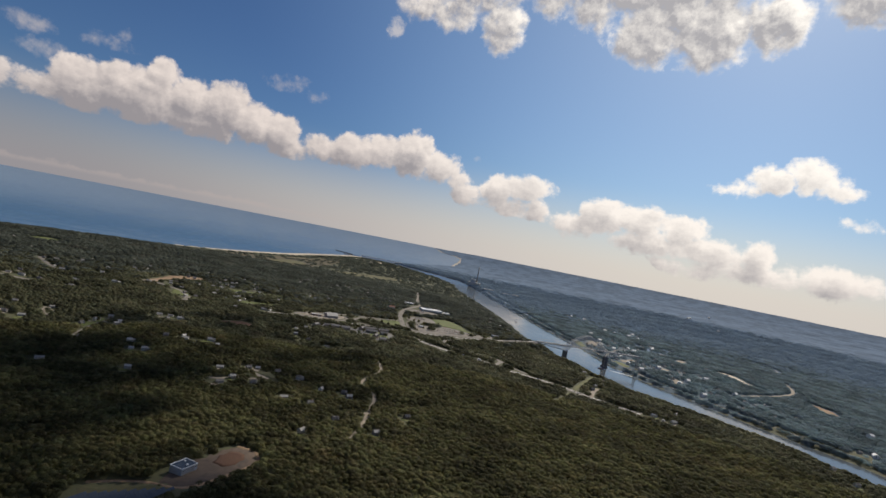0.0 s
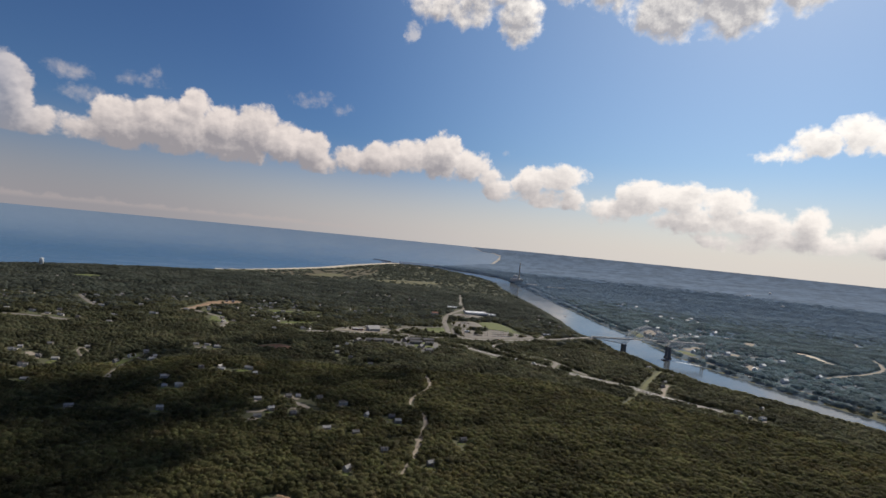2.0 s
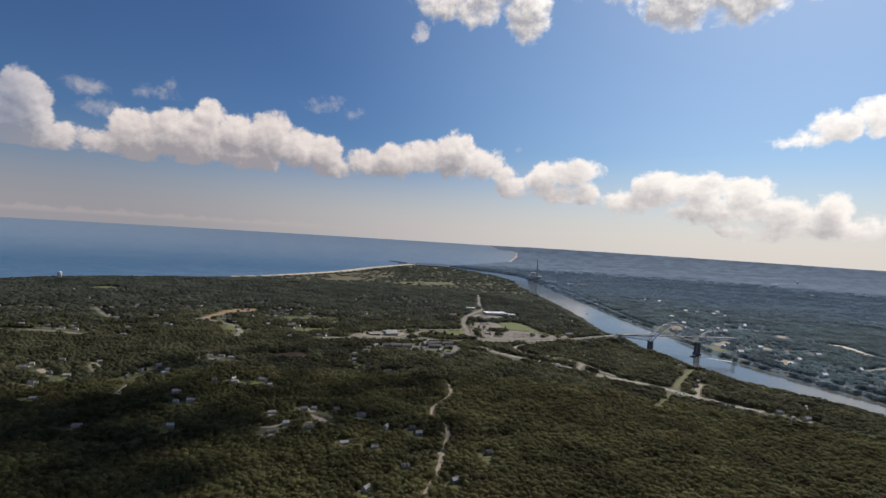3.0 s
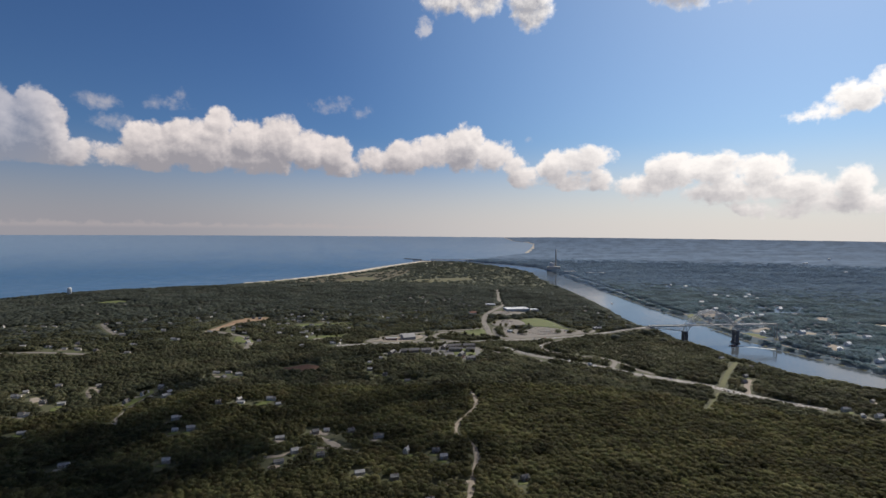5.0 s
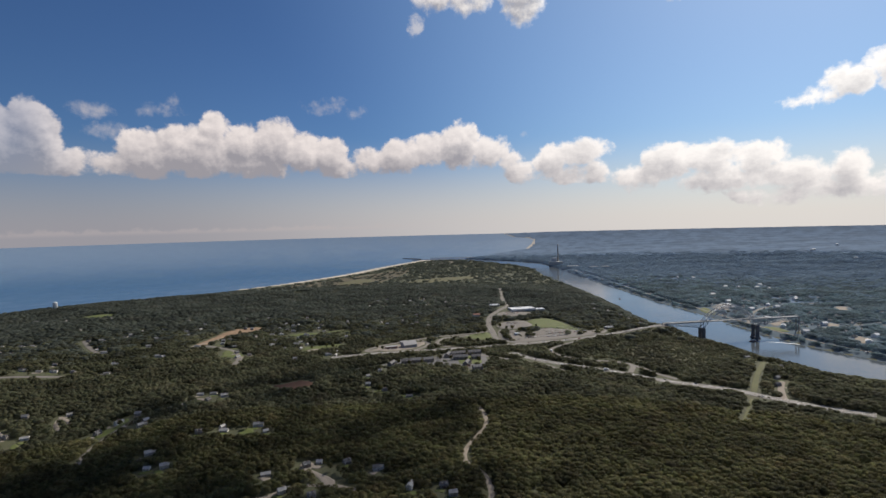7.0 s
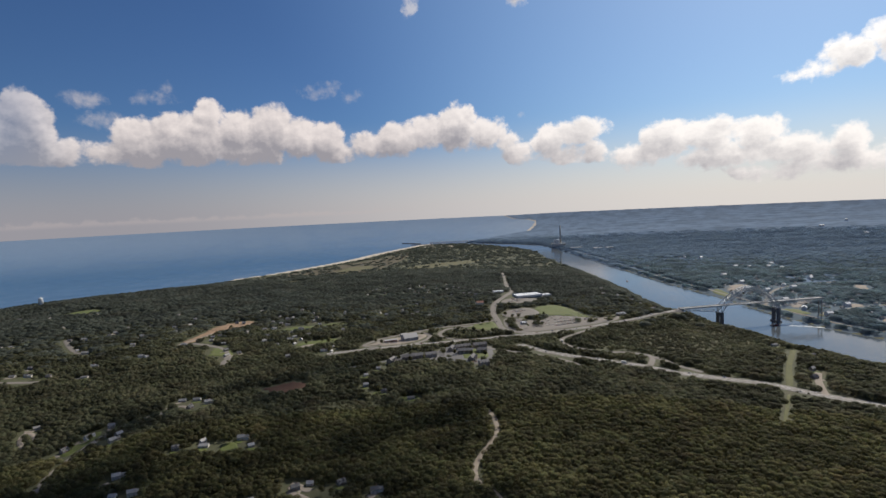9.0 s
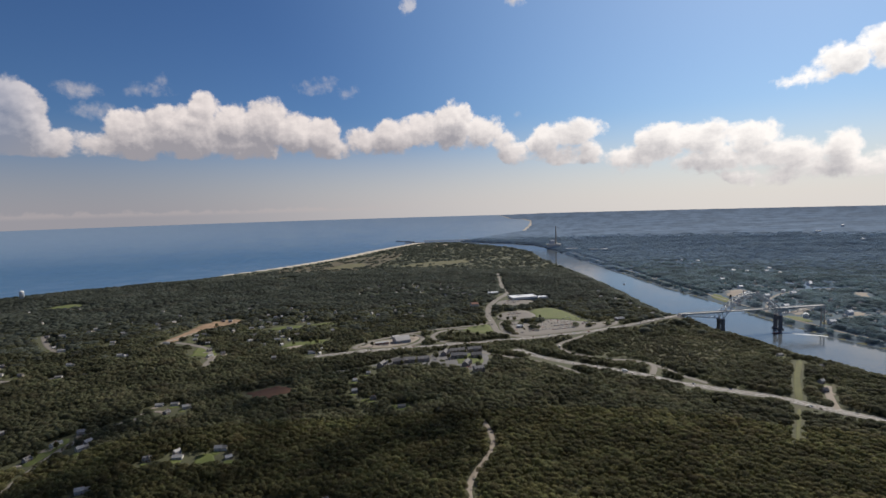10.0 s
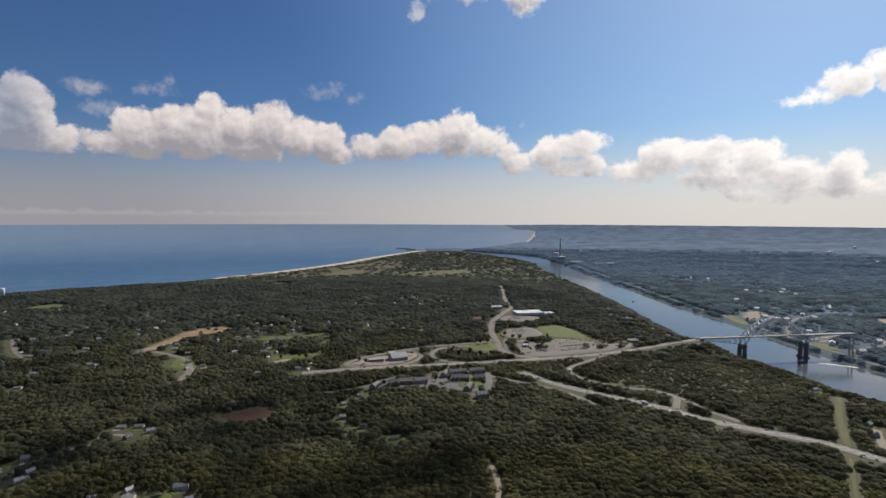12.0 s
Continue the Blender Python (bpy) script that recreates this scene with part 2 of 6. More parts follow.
    if gaps:
        # chinks between the sprays of leaves
        clear, leafy = n.node("ShaderNodeBsdfTransparent"), n.node("ShaderNodeMixShader")
        n.put(leafy.inputs[0], n.ramp(n.noise(at.outputs["Position"], 0.95, 3.0, 0.6), gaps - 0.03, gaps + 0.03))
        n.put(leafy.inputs[1], clear.outputs[0])
        n.put(leafy.inputs[2], both.outputs[0])
        n.put(mat.node_tree.nodes["Material Output"].inputs[0], leafy.outputs[0])
    return mat


LEAF = material("leaf", [(0.099, 0.099, 0.046), (0.171, 0.166, 0.074), (0.187, 0.163, 0.074)], 0.75, 0.55, 0.006, bump=0.8, island=0.32, spec=0.2, bump_scale=0.8, thin=0.70, stand=0.36, gaps=0.46)
# greyer, bluer copy of leaf: a little haze painted into the middle woods
HAZED_MID_LEAF = material("hazed_mid_leaf", [(0.099, 0.103, 0.058), (0.157, 0.159, 0.090), (0.167, 0.155, 0.088)], 0.75, 0.5, 0.006, bump=0.7, island=0.28, spec=0.2, bump_scale=0.7, thin=0.68, stand=0.32, gaps=0.45)
# distance haze put into the colour: pale blue-green crowns beyond the canal
HAZED_CANOPY = material("hazed_canopy", [(0.182, 0.252, 0.276), (0.213, 0.285, 0.308), (0.209, 0.275, 0.294)], 0.85, 0.3, 0.004, island=0.15, spec=0.1, thin=0.6, stand=0.30, gaps=0.46)
# leaf colour greyed and blued on the coast and marsh to carry haze
HAZED_COAST_LEAF = material("hazed_coast_leaf", [(0.117, 0.134, 0.108), (0.156, 0.172, 0.139), (0.164, 0.166, 0.131)], 0.8, 0.6, 0.005, island=0.16, spec=0.15, thin=0.70, stand=0.28, gaps=0.44)
FOREST_FLOOR = material("forest_floor", [(0.058, 0.063, 0.030), (0.086, 0.086, 0.042), (0.094, 0.084, 0.045)], 0.9, 0.35, 0.012, bump=0.6)
# far land tinted blue, with haze as part of its base colour
HAZED_LAND = material("hazed_land", [(0.146, 0.203, 0.277), (0.159, 0.218, 0.294)], 0.95, 0.012, 0.0022, spec=0.05, stand=0.14)
# farthest crowns lightened and blued in place of haze
FAR_HAZED_CANOPY = material("far_hazed_canopy", [(0.251, 0.342, 0.432), (0.274, 0.366, 0.454)], 0.95, 0.012, 0.0022, spec=0.05, stand=0.12, thin=0.6, gaps=0.44)
GRASS = material("grass", [(0.084, 0.105, 0.024), (0.118, 0.139, 0.034), (0.126, 0.124, 0.045)], 0.85, 0.6, 0.03, bump=0.2)
DRY_GRASS = material("dry_grass", [(0.092, 0.088, 0.036), (0.132, 0.118, 0.052), (0.083, 0.086, 0.036)], 0.9, 0.4, 0.03, bump=0.2)
# ground under the crowns beyond the canal, given their haze tint too
HAZED_FLOOR = material("hazed_undergrowth", [(0.110, 0.144, 0.170), (0.128, 0.163, 0.189)], 0.95, 0.05, 0.006, spec=0.05)
STRIP_GRASS = material("strip_grass", [(0.092, 0.100, 0.036), (0.128, 0.126, 0.048), (0.120, 0.104, 0.05)], 0.9, 0.4, 0.03, bump=0.2)
MARSH = material("marsh_grass", [(0.074, 0.064, 0.036), (0.113, 0.090, 0.048), (0.066, 0.067, 0.044)], 0.9, 0.04, 0.004)
SAND = material("sand", [(0.50, 0.43, 0.33), (0.62, 0.54, 0.43)], 0.9, 0.3, 0.02, bump=0.15)
EARTH = material("bare_earth", [(0.186, 0.119, 0.070), (0.371, 0.247, 0.150), (0.142, 0.103, 0.065)], 0.95, 0.25, 0.03, bump=0.3)
HEATH = material("heath", [(0.066, 0.066, 0.031), (0.094, 0.084, 0.041), (0.053, 0.061, 0.027)], 0.95, 0.3, 0.03, bump=0.4)
BROWN = material("cranberry_bog", [(0.074, 0.036, 0.021), (0.109, 0.055, 0.033)], 0.95, 0.3, 0.03)
ASPHALT = material("asphalt", [(0.165, 0.147, 0.125), (0.225, 0.20, 0.172)], 0.85, 0.5, 0.02)
DARK_ASPHALT = material("dark_asphalt", [(0.10, 0.098, 0.095), (0.16, 0.152, 0.145)], 0.85, 0.5, 0.02)
YARD_SOIL = material("trodden_soil", [(0.085, 0.060, 0.045), (0.125, 0.092, 0.068), (0.07, 0.056, 0.045)], 0.95, 0.25, 0.05, bump=0.3)
GRAVEL = material("gravel", [(0.248, 0.208, 0.164), (0.320, 0.276, 0.226)], 0.95, 0.6, 0.03, bump=0.1)
PAINT = material("road_paint", [(0.70, 0.69, 0.66), (0.78, 0.77, 0.74)], 0.7, 2.0, 0.1)
STEEL = material("painted_steel", [(0.44, 0.455, 0.47), (0.54, 0.555, 0.57)], 0.5, 0.6, 0.05, metal=0.2)
CONCRETE = material("concrete", [(0.30, 0.29, 0.27), (0.40, 0.385, 0.36)], 0.9, 0.4, 0.05, bump=0.05)
DARK_STONE = material("dark_granite", [(0.117, 0.114, 0.115), (0.195, 0.189, 0.189)], 0.9, 0.4, 0.05, bump=0.1)
WHITE_PAINT = material("white_paint", [(0.74, 0.73, 0.70), (0.82, 0.81, 0.79)], 0.6, 0.8, 0.1)
SHINGLE = material("cedar_shingle", [(0.252, 0.221, 0.184), (0.378, 0.333, 0.279)], 0.85, 1.5, 0.2, thing=0.35)
CLAPBOARD = material("clapboard", [(0.550, 0.509, 0.441), (0.720, 0.672, 0.594)], 0.7, 1.5, 0.2, thing=0.2)
ROOF = material("asphalt_shingle_roof", [(0.19, 0.185, 0.18), (0.34, 0.33, 0.31)], 0.95, 1.2, 0.15, thing=0.45, bump=0.05, spec=0.12)
BLUE_ROOF = material("slate_blue_roof", [(0.175, 0.168, 0.161), (0.254, 0.240, 0.225)], 0.9, 1.0, 0.1, thing=0.25, bump=0.05, spec=0.15)
PALE_ROOF = material("pale_membrane_roof", [(0.62, 0.62, 0.62), (0.74, 0.74, 0.74)], 0.6, 0.4, 0.04)
METAL_ROOF = material("metal_roof", [(0.34, 0.325, 0.31), (0.43, 0.415, 0.40)], 0.6, 0.5, 0.05)
BRICK = material("brick", [(0.26, 0.13, 0.09), (0.34, 0.19, 0.14)], 0.9, 1.5, 0.2)
WINDOW = material("window_glass", [(0.030, 0.035, 0.040), (0.050, 0.055, 0.060)], 0.3, 1.0, 0.1, spec=0.6)
PANEL = material("solar_panel", [(0.035, 0.055, 0.085), (0.055, 0.080, 0.115)], 0.55, 1.0, 0.1, spec=0.15)
RUBBER = material("rubber", [(0.02, 0.02, 0.02), (0.035, 0.035, 0.035)], 0.8)
BARK = material("bark", [(0.10, 0.075, 0.055), (0.16, 0.125, 0.095)], 0.95, 3.0, 0.3, bump=0.05)
RUST_RED = material("dark_red_hull", [(0.16, 0.05, 0.04), (0.22, 0.07, 0.05)], 0.5)
FOAM = material("foam", [(0.62, 0.66, 0.68), (0.8, 0.82, 0.83)], 0.7, 0.6, 0.06)


def car_paint(name, rgb):
    return material(name, [rgb, tuple(1.15 * c for c in rgb)], 0.3, 1.0, 0.1, spec=0.5)


def water_material(name, deep, shallow, rough, chop, far_haze=None):
    mat = bpy.data.materials.new(name)
    mat.use_nodes = True
    n = Net(mat.node_tree)
    bsdf = mat.node_tree.nodes["Principled BSDF"]
    at = mat.node_tree.nodes.new("ShaderNodeNewGeometry").outputs["Position"]
    colour = n.mix(n.noise(at, 0.002, 4.0), deep, shallow)
    # paler with distance: horizon haze painted into the sea's base colour
    if far_haze:
        colour = n.mix(n.ramp(n.v("LENGTH", at), 3600, 4680), colour, far_haze)
    n.put(bsdf.inputs["Base Color"], colour)
    bsdf.inputs["IOR"].default_value = 1.33
    n.put(bsdf.inputs["Roughness"], n.ramp(n.noise(at, 0.006, 4.0), 0.3, 0.7, rough * 0.75, rough * 1.25))
    b = n.node("ShaderNodeBump")
    b.inputs["Strength"].default_value, b.inputs["Distance"].default_value = chop, 0.5
    n.put(b.inputs["Height"], n.m("ADD", n.noise(at, 0.35, 4.0, 0.6), n.m("MULTIPLY", n.noise(at, 0.05, 3.0), 2.5)))
    n.put(bsdf.inputs["Normal"], b.outputs[0])
    return mat


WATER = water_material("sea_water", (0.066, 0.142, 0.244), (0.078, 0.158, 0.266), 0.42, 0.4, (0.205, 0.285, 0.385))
# grey base colour carries part of the pale sky's reflection
CANAL_WATER = water_material("canal_water", (0.074, 0.088, 0.098), (0.090, 0.102, 0.112), 0.12, 0.07)


# ---- the lie of the land ----
SEA = -33.0
MID = np.array([-15.0, 190.0])
EYE_Z, R_FLAT, R_END = 250.0, 3000.0, 4650.0
LEFT_SHORE = [(-149, 4690), (40, 4385), (195, 4120), (305, 3680), (318, 3190), (366, 2770), (404, 2370), (424, 2065), (434, 1825), (444, 1680),
              (458, 1590), (484, 1512), (506, 1446), (530, 1386), (542, 1325), (562, 1245), (602, 1160), (652, 1104), (697, 1054), (742, 1004),
              (782, 944), (812, 884), (842, 814), (900, 650), (980, 350), (1080, -100), (1500, -2000), (6000, -22000)]
COAST = [(-22000, -9000), (-5000, -600), (-2700, 900), (-1900, 1600), (-1700, 1810), (-1640, 1980), (-1515, 2115), (-1375, 2265), (-1262, 2440),
         (-1263, 2780), (-1158, 2938), (-1081, 3112), (-999, 3327), (-909, 3596), (-823, 4037), (-700, 4517), (-589, 4887), (-324, 4923)]
RIGHT_SHORE = [(-203, 4939), (58, 4683), (189, 4568), (343, 4346), (408, 4190), (448, 3904), (469, 3583), (520, 3042), (551, 2642), (578, 2363),
               (599, 2147), (622, 2003), (640, 1828), (655, 1680), (668, 1569), (690, 1460), (712, 1403), (752, 1320), (800, 1215), (851, 1120),
               (896, 1045), (943, 975), (975, 880), (1040, 700), (1130, 380), (1230, -100), (1680, -2000), (6600, -22000)]
CAPE = [(721, 22000), (721, 14214), (989, 13011), (975, 11053), (705, 8487), (478, 6755), (285, 6310), (-31, 5482)]
MAINLAND = COAST + LEFT_SHORE + [(-22000, -22000)]
SOUTHLAND = RIGHT_SHORE + [(22000, -22000), (22000, 22000)] + CAPE


def line_distance(p, line, closed=False):
    """How far each row of p lies from a line of points."""
    pts = np.array(line, float)
    best = np.full(len(p), 1e12)
    for a, b in zip(pts if closed else pts[:-1], np.roll(pts, -1, 0) if closed else pts[1:]):
        ab = b - a
        t = np.clip(((p - a) @ ab) / (ab @ ab + 1e-9), 0, 1)
        best = np.minimum(best, ((p - a - t[:, None] * ab) ** 2).sum(1))
    return np.sqrt(best)


def inside(p, line):
    pts, odd = np.array(line, float), np.zeros(len(p), bool)
    for (x0, y0), (x1, y1) in zip(pts, np.roll(pts, -1, 0)):
        if y0 != y1:
            cross = (p[:, 1] < y0) != (p[:, 1] < y1)
            odd ^= cross & (p[:, 0] < x0 + (p[:, 1] - y0) / (y1 - y0) * (x1 - x0))
    return odd


def step(lo, hi, x):
    t = np.clip((x - lo) / (hi - lo), 0, 1)
    return t * t * (3 - 2 * t)


def waves(p, seed, length, n=7):
    """A smooth rolling value of about -1 to 1."""
    rng = np.random.default_rng(seed)
    out = np.zeros(len(p))
    for _ in range(n):
        a, s = rng.uniform(0, 6.283), rng.uniform(0.6, 1.6)
        out += np.sin((p[:, 0] * math.cos(a) + p[:, 1] * math.sin(a)) * 6.283 / (length * s) + rng.uniform(0, 6.283))
    return out / math.sqrt(n)


def land(p):
    """Signed distance to the shore (positive on land) and which side of the canal a place is on."""
    left, right = inside(p, MAINLAND), inside(p, SOUTHLAND)
    d = np.minimum(line_distance(p, COAST + LEFT_SHORE), line_distance(p, RIGHT_SHORE))
    d = np.minimum(d, line_distance(p, CAPE + RIGHT_SHORE[:1]))
    return np.where(left | right, d, -d), left


def elevation_at(p):
    """The height of the ground in metres."""
    p = np.asarray(p, float).reshape(-1, 2)
    d, left = land(p)
    x, y = p[:, 0], p[:, 1]
    marsh = step(2350, 2950, y + 0.25 * np.abs(x + 400)) * step(60, 500, y)
    hollow = np.exp(-(((x + 30) / 330) ** 2 + ((y - 1430) / 230) ** 2))
    top = -30 * marsh - 8 * hollow * (1 - marsh) + 3.2 * waves(p, 3, 420) * (1 - marsh) * step(60, 300, d) * (1 - 0.8 * hollow)
    coast = line_distance(p, COAST)
    rise = step(0, 105, d)
    top = top + 11 * np.exp(-(((x - 375) / 80) ** 2 + ((y - 1478) / 45) ** 2))
    zl = SEA + 1.5 * step(-2, 6, d) + (top - SEA - 1.5) * np.where(coast < 400, step(5, 80, d), rise)
    zr = SEA + 2 * step(-2, 8, d) + 7 * step(0, 70, d) + 20 * step(300, 2600, d) + 2.5 * waves(p, 5, 600) * step(80, 500, d)
    z = np.where(left, zl, zr)
    return np.where(d < 0, SEA + np.maximum(d * 0.25, -8), z)


def height(x, y):
    return float(elevation_at([(x, y)])[0])


def far(v):
    """Beyond three kilometres the land is drawn together towards the horizon, along the lines of sight."""
    v = np.asarray(v, float).copy()
    off = v[:, :2] - MID
    dist = np.maximum(np.linalg.norm(off, axis=1), 1e-6)
    room = R_END - R_FLAT
    r = np.where(dist < R_FLAT, dist, R_FLAT + room * (1 - 1 / (1 + np.maximum(dist - R_FLAT, 0) / room)))
    s = r / dist
    v[:, :2] = MID + off * s[:, None]
    v[:, 2] = EYE_Z + (v[:, 2] - EYE_Z) * s
    return v


# ---- mesh helpers ----
def mesh_of(name, verts, faces, mat, smooth=False):
    """A mesh from arrays; faces all of one size."""
    verts, faces = np.asarray(verts, np.float32), np.asarray(faces, np.int32)
    me = bpy.data.meshes.new(name)
    n, k = faces.shape
    me.vertices.add(len(verts))
    me.vertices.foreach_set("co", verts.ravel())
    me.loops.add(n * k)
    me.loops.foreach_set("vertex_index", faces.ravel())
    me.polygons.add(n)
    me.polygons.foreach_set("loop_start", np.arange(0, n * k, k, dtype=np.int32))
    me.polygons.foreach_set("use_smooth", np.full(n, smooth))
    me.update(calc_edges=True)
    me.validate()
    me.materials.append(mat)
    return me


def sheet(name, verts, faces, mat, label, category="", kind="structure", smooth=True):
    return tagged(new(name, mesh_of(name, verts, faces, mat, smooth)), label, category, "", kind)


def part(name, bm, mat, parent=None, label="", smooth=False):
    me = bpy.data.meshes.new(name)
    bm.to_mesh(me)
    bm.free()
    me.materials.append(mat)
    if smooth:
        me.polygons.foreach_set("use_smooth", [True] * len(me.polygons))
    ob = new(name, me)
    ob.parent = parent
    return tagged(ob, label)


def share(name, me, parent, m=None, label=""):
    """One more object on a mesh that exists."""
    ob = new(name, me)
    ob.parent = parent
    if m is not None:
        ob.matrix_basis = m
    return tagged(ob, label)


def base(name, m, label, category, group="", kind=""):
    ob = new(name)
    ob.matrix_basis = m
    ob.empty_display_size = 0.5
    return tagged(ob, label, category, group, kind)


def box(bm, x0, x1, y0, y1, z0, z1, bevel=0.0, m=None):
    vs = bmesh.ops.create_cube(bm, size=1)["verts"]
    for v in vs:
        v.co = Vector(((x0 + x1) / 2 + v.co.x * (x1 - x0), (y0 + y1) / 2 + v.co.y * (y1 - y0), (z0 + z1) / 2 + v.co.z * (z1 - z0)))
    if bevel:
        es = list({e for v in vs for e in v.link_edges})
        vs = list({v for f in bmesh.ops.bevel(bm, geom=es, offset=bevel, segments=1, affect="EDGES")["faces"] for v in f.verts} | {v for v in vs if v.is_valid})
    if m is not None:
        bmesh.ops.transform(bm, matrix=m, verts=[v for v in vs if v.is_valid])
    return bm


def boxes(*rows, bevel=0.0):
    bm = bmesh.new()
    for r in rows:
        box(bm, *r, bevel=bevel)
    return bm


def beam(bm, a, b, w, h=None):
    """A bar of w by h from a to b."""
    a, b = Vector(a), Vector(b)
    q = (b - a).to_track_quat("Z", "Y").to_matrix().to_4x4()
    box(bm, -w / 2, w / 2, -(h or w) / 2, (h or w) / 2, 0, (b - a).length, m=Matrix.Translation(a) @ q)


def tube(bm, rings, n=12, cap=True):
    """A round body from rows of (z, radius)."""
    loops = [[bm.verts.new((r * math.cos(2 * math.pi * i / n), r * math.sin(2 * math.pi * i / n), z)) for i in range(n)] for z, r in rings]
    for a, b in zip(loops, loops[1:]):
        for i in range(n):
            bm.faces.new((a[i], a[(i + 1) % n], b[(i + 1) % n], b[i]))
    if cap:
        bm.faces.new(loops[0][::-1])
        bm.faces.new(loops[-1])
    return bm


def loft(bm, rows):
    """A closed body through cross sections, each a list of points."""
    loops = [[bm.verts.new(p) for p in r] for r in rows]
    n = len(loops[0])
    for a, b in zip(loops, loops[1:]):
        for i in range(n):
            bm.faces.new((a[i], a[(i + 1) % n], b[(i + 1) % n], b[i]))
    bm.faces.new(loops[0][::-1])
    bm.faces.new(loops[-1])
    bmesh.ops.recalc_face_normals(bm, faces=bm.faces)
    return bm


def smooth_line(points, every=7.0):
    """A rounded line through the points (Catmull-Rom), in even steps."""
    p = np.array(points, float)
    p = np.vstack([2 * p[0] - p[1], p, 2 * p[-1] - p[-2]])
    out = []
    for a, b, c, d in zip(p, p[1:], p[2:], p[3:]):
        n = max(2, int(np.linalg.norm((c - b)[:2]) / every))
        for t in np.arange(n) / n:
            out.append(0.5 * (2 * b + (c - a) * t + (2 * a - 5 * b + 4 * c - d) * t * t + (3 * b - a - 3 * c + d) * t**3))
    out.append(p[-2])
    return np.array(out)


# ---- what is kept free of trees: a map in cells of 2 m ----
X0, Y0, CELL = -2300, -100, 2.0
free_map = np.zeros((2000, 1900), bool)


def keep_free(p, r):
    """Marks discs of radius r round the rows of p, with a little more on the near side, whose trees would hide the place."""
    k = int(math.ceil(r / CELL))
    gx, gy = np.mgrid[-k : k + 1, -k : k + 1]
    disc = np.stack([gx[gx**2 + gy**2 <= (r / CELL) ** 2], gy[gx**2 + gy**2 <= (r / CELL) ** 2]], 1)
    c = np.round((np.asarray(p, float)[:, :2] - (X0, Y0)) / CELL).astype(int)
    ij = (c[:, None] + disc[None]).reshape(-1, 2)
    ok = (ij >= 0).all(1) & (ij < free_map.shape).all(1)
    free_map[ij[ok, 0], ij[ok, 1]] = True


def is_free(p):
    ij = np.round((p - (X0, Y0)) / CELL).astype(int)
    ok = (ij >= 0).all(1) & (ij < free_map.shape).all(1)
    ij = np.clip(ij, 0, np.array(free_map.shape) - 1)
    return free_map[ij[:, 0], ij[:, 1]] & ok


# ---- ground and water ----
def polar(angles, radii):
    a, r = np.meshgrid(angles, radii)
    p = np.stack([MID[0] + r * np.sin(a), MID[1] + r * np.cos(a)], -1).reshape(-1, 2)
    n, k = len(angles), len(radii)
    i = (np.arange(k - 1)[:, None] * n + np.arange(n)[None]).ravel()
    j = (np.arange(k - 1)[:, None] * n + (np.arange(n) + 1)[None] % n).ravel()
    return p, np.stack([i, i + n, j + n, j], 1)


fan = np.radians(np.concatenate([np.arange(-55, 50, 0.26), np.arange(50, 305, 3.0)]))
rings = np.concatenate([[1.0, 60, 120, 180], 220 * 1.0165 ** np.arange(0, 282)])
plan, quads = polar(fan, rings)
full = np.column_stack([plan, elevation_at(plan)])
ground = sheet("ground", far(full), quads, FOREST_FLOOR, "wooded coastal land with dark undergrowth reaching the horizon", "ground")
ground.data.materials.append(HAZED_LAND)
ground.data.materials.append(SAND)
ground.data.materials.append(HAZED_FLOOR)
mid = full[quads].mean(1)
shore = line_distance(mid[:, :2], COAST[3:])
cape = line_distance(mid[:, :2], CAPE[:-2])
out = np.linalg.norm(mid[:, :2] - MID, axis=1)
# slots 1 and 3 are the land colours with haze painted in
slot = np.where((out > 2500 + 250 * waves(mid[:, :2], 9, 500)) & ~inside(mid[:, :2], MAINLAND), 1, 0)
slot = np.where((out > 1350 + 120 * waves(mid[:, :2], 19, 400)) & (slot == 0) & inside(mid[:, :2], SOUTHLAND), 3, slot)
slot = np.where((shore < 38 + 42 * step(2600, 3300, mid[:, 1])) & (mid[:, 1] > 2300) & (mid[:, 1] < 5000), 2, slot)
slot = np.where((cape < 45) & (mid[:, 1] > 6300), 2, slot)
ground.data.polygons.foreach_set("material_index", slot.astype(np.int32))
wplan, wquads = polar(np.radians(np.arange(0, 360, 2.0)), np.concatenate([[1.0, 200, 500], 800 * 1.05 ** np.arange(0, 69)]))
water_v = far(np.column_stack([wplan, np.full(len(wplan), SEA)]))
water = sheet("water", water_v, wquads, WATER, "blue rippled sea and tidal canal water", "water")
water.data.materials.append(CANAL_WATER)
mid = np.column_stack([wplan, wplan[:, 0]])[wquads].mean(1)[:, :2]
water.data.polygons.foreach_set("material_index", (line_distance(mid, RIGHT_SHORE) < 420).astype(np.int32))


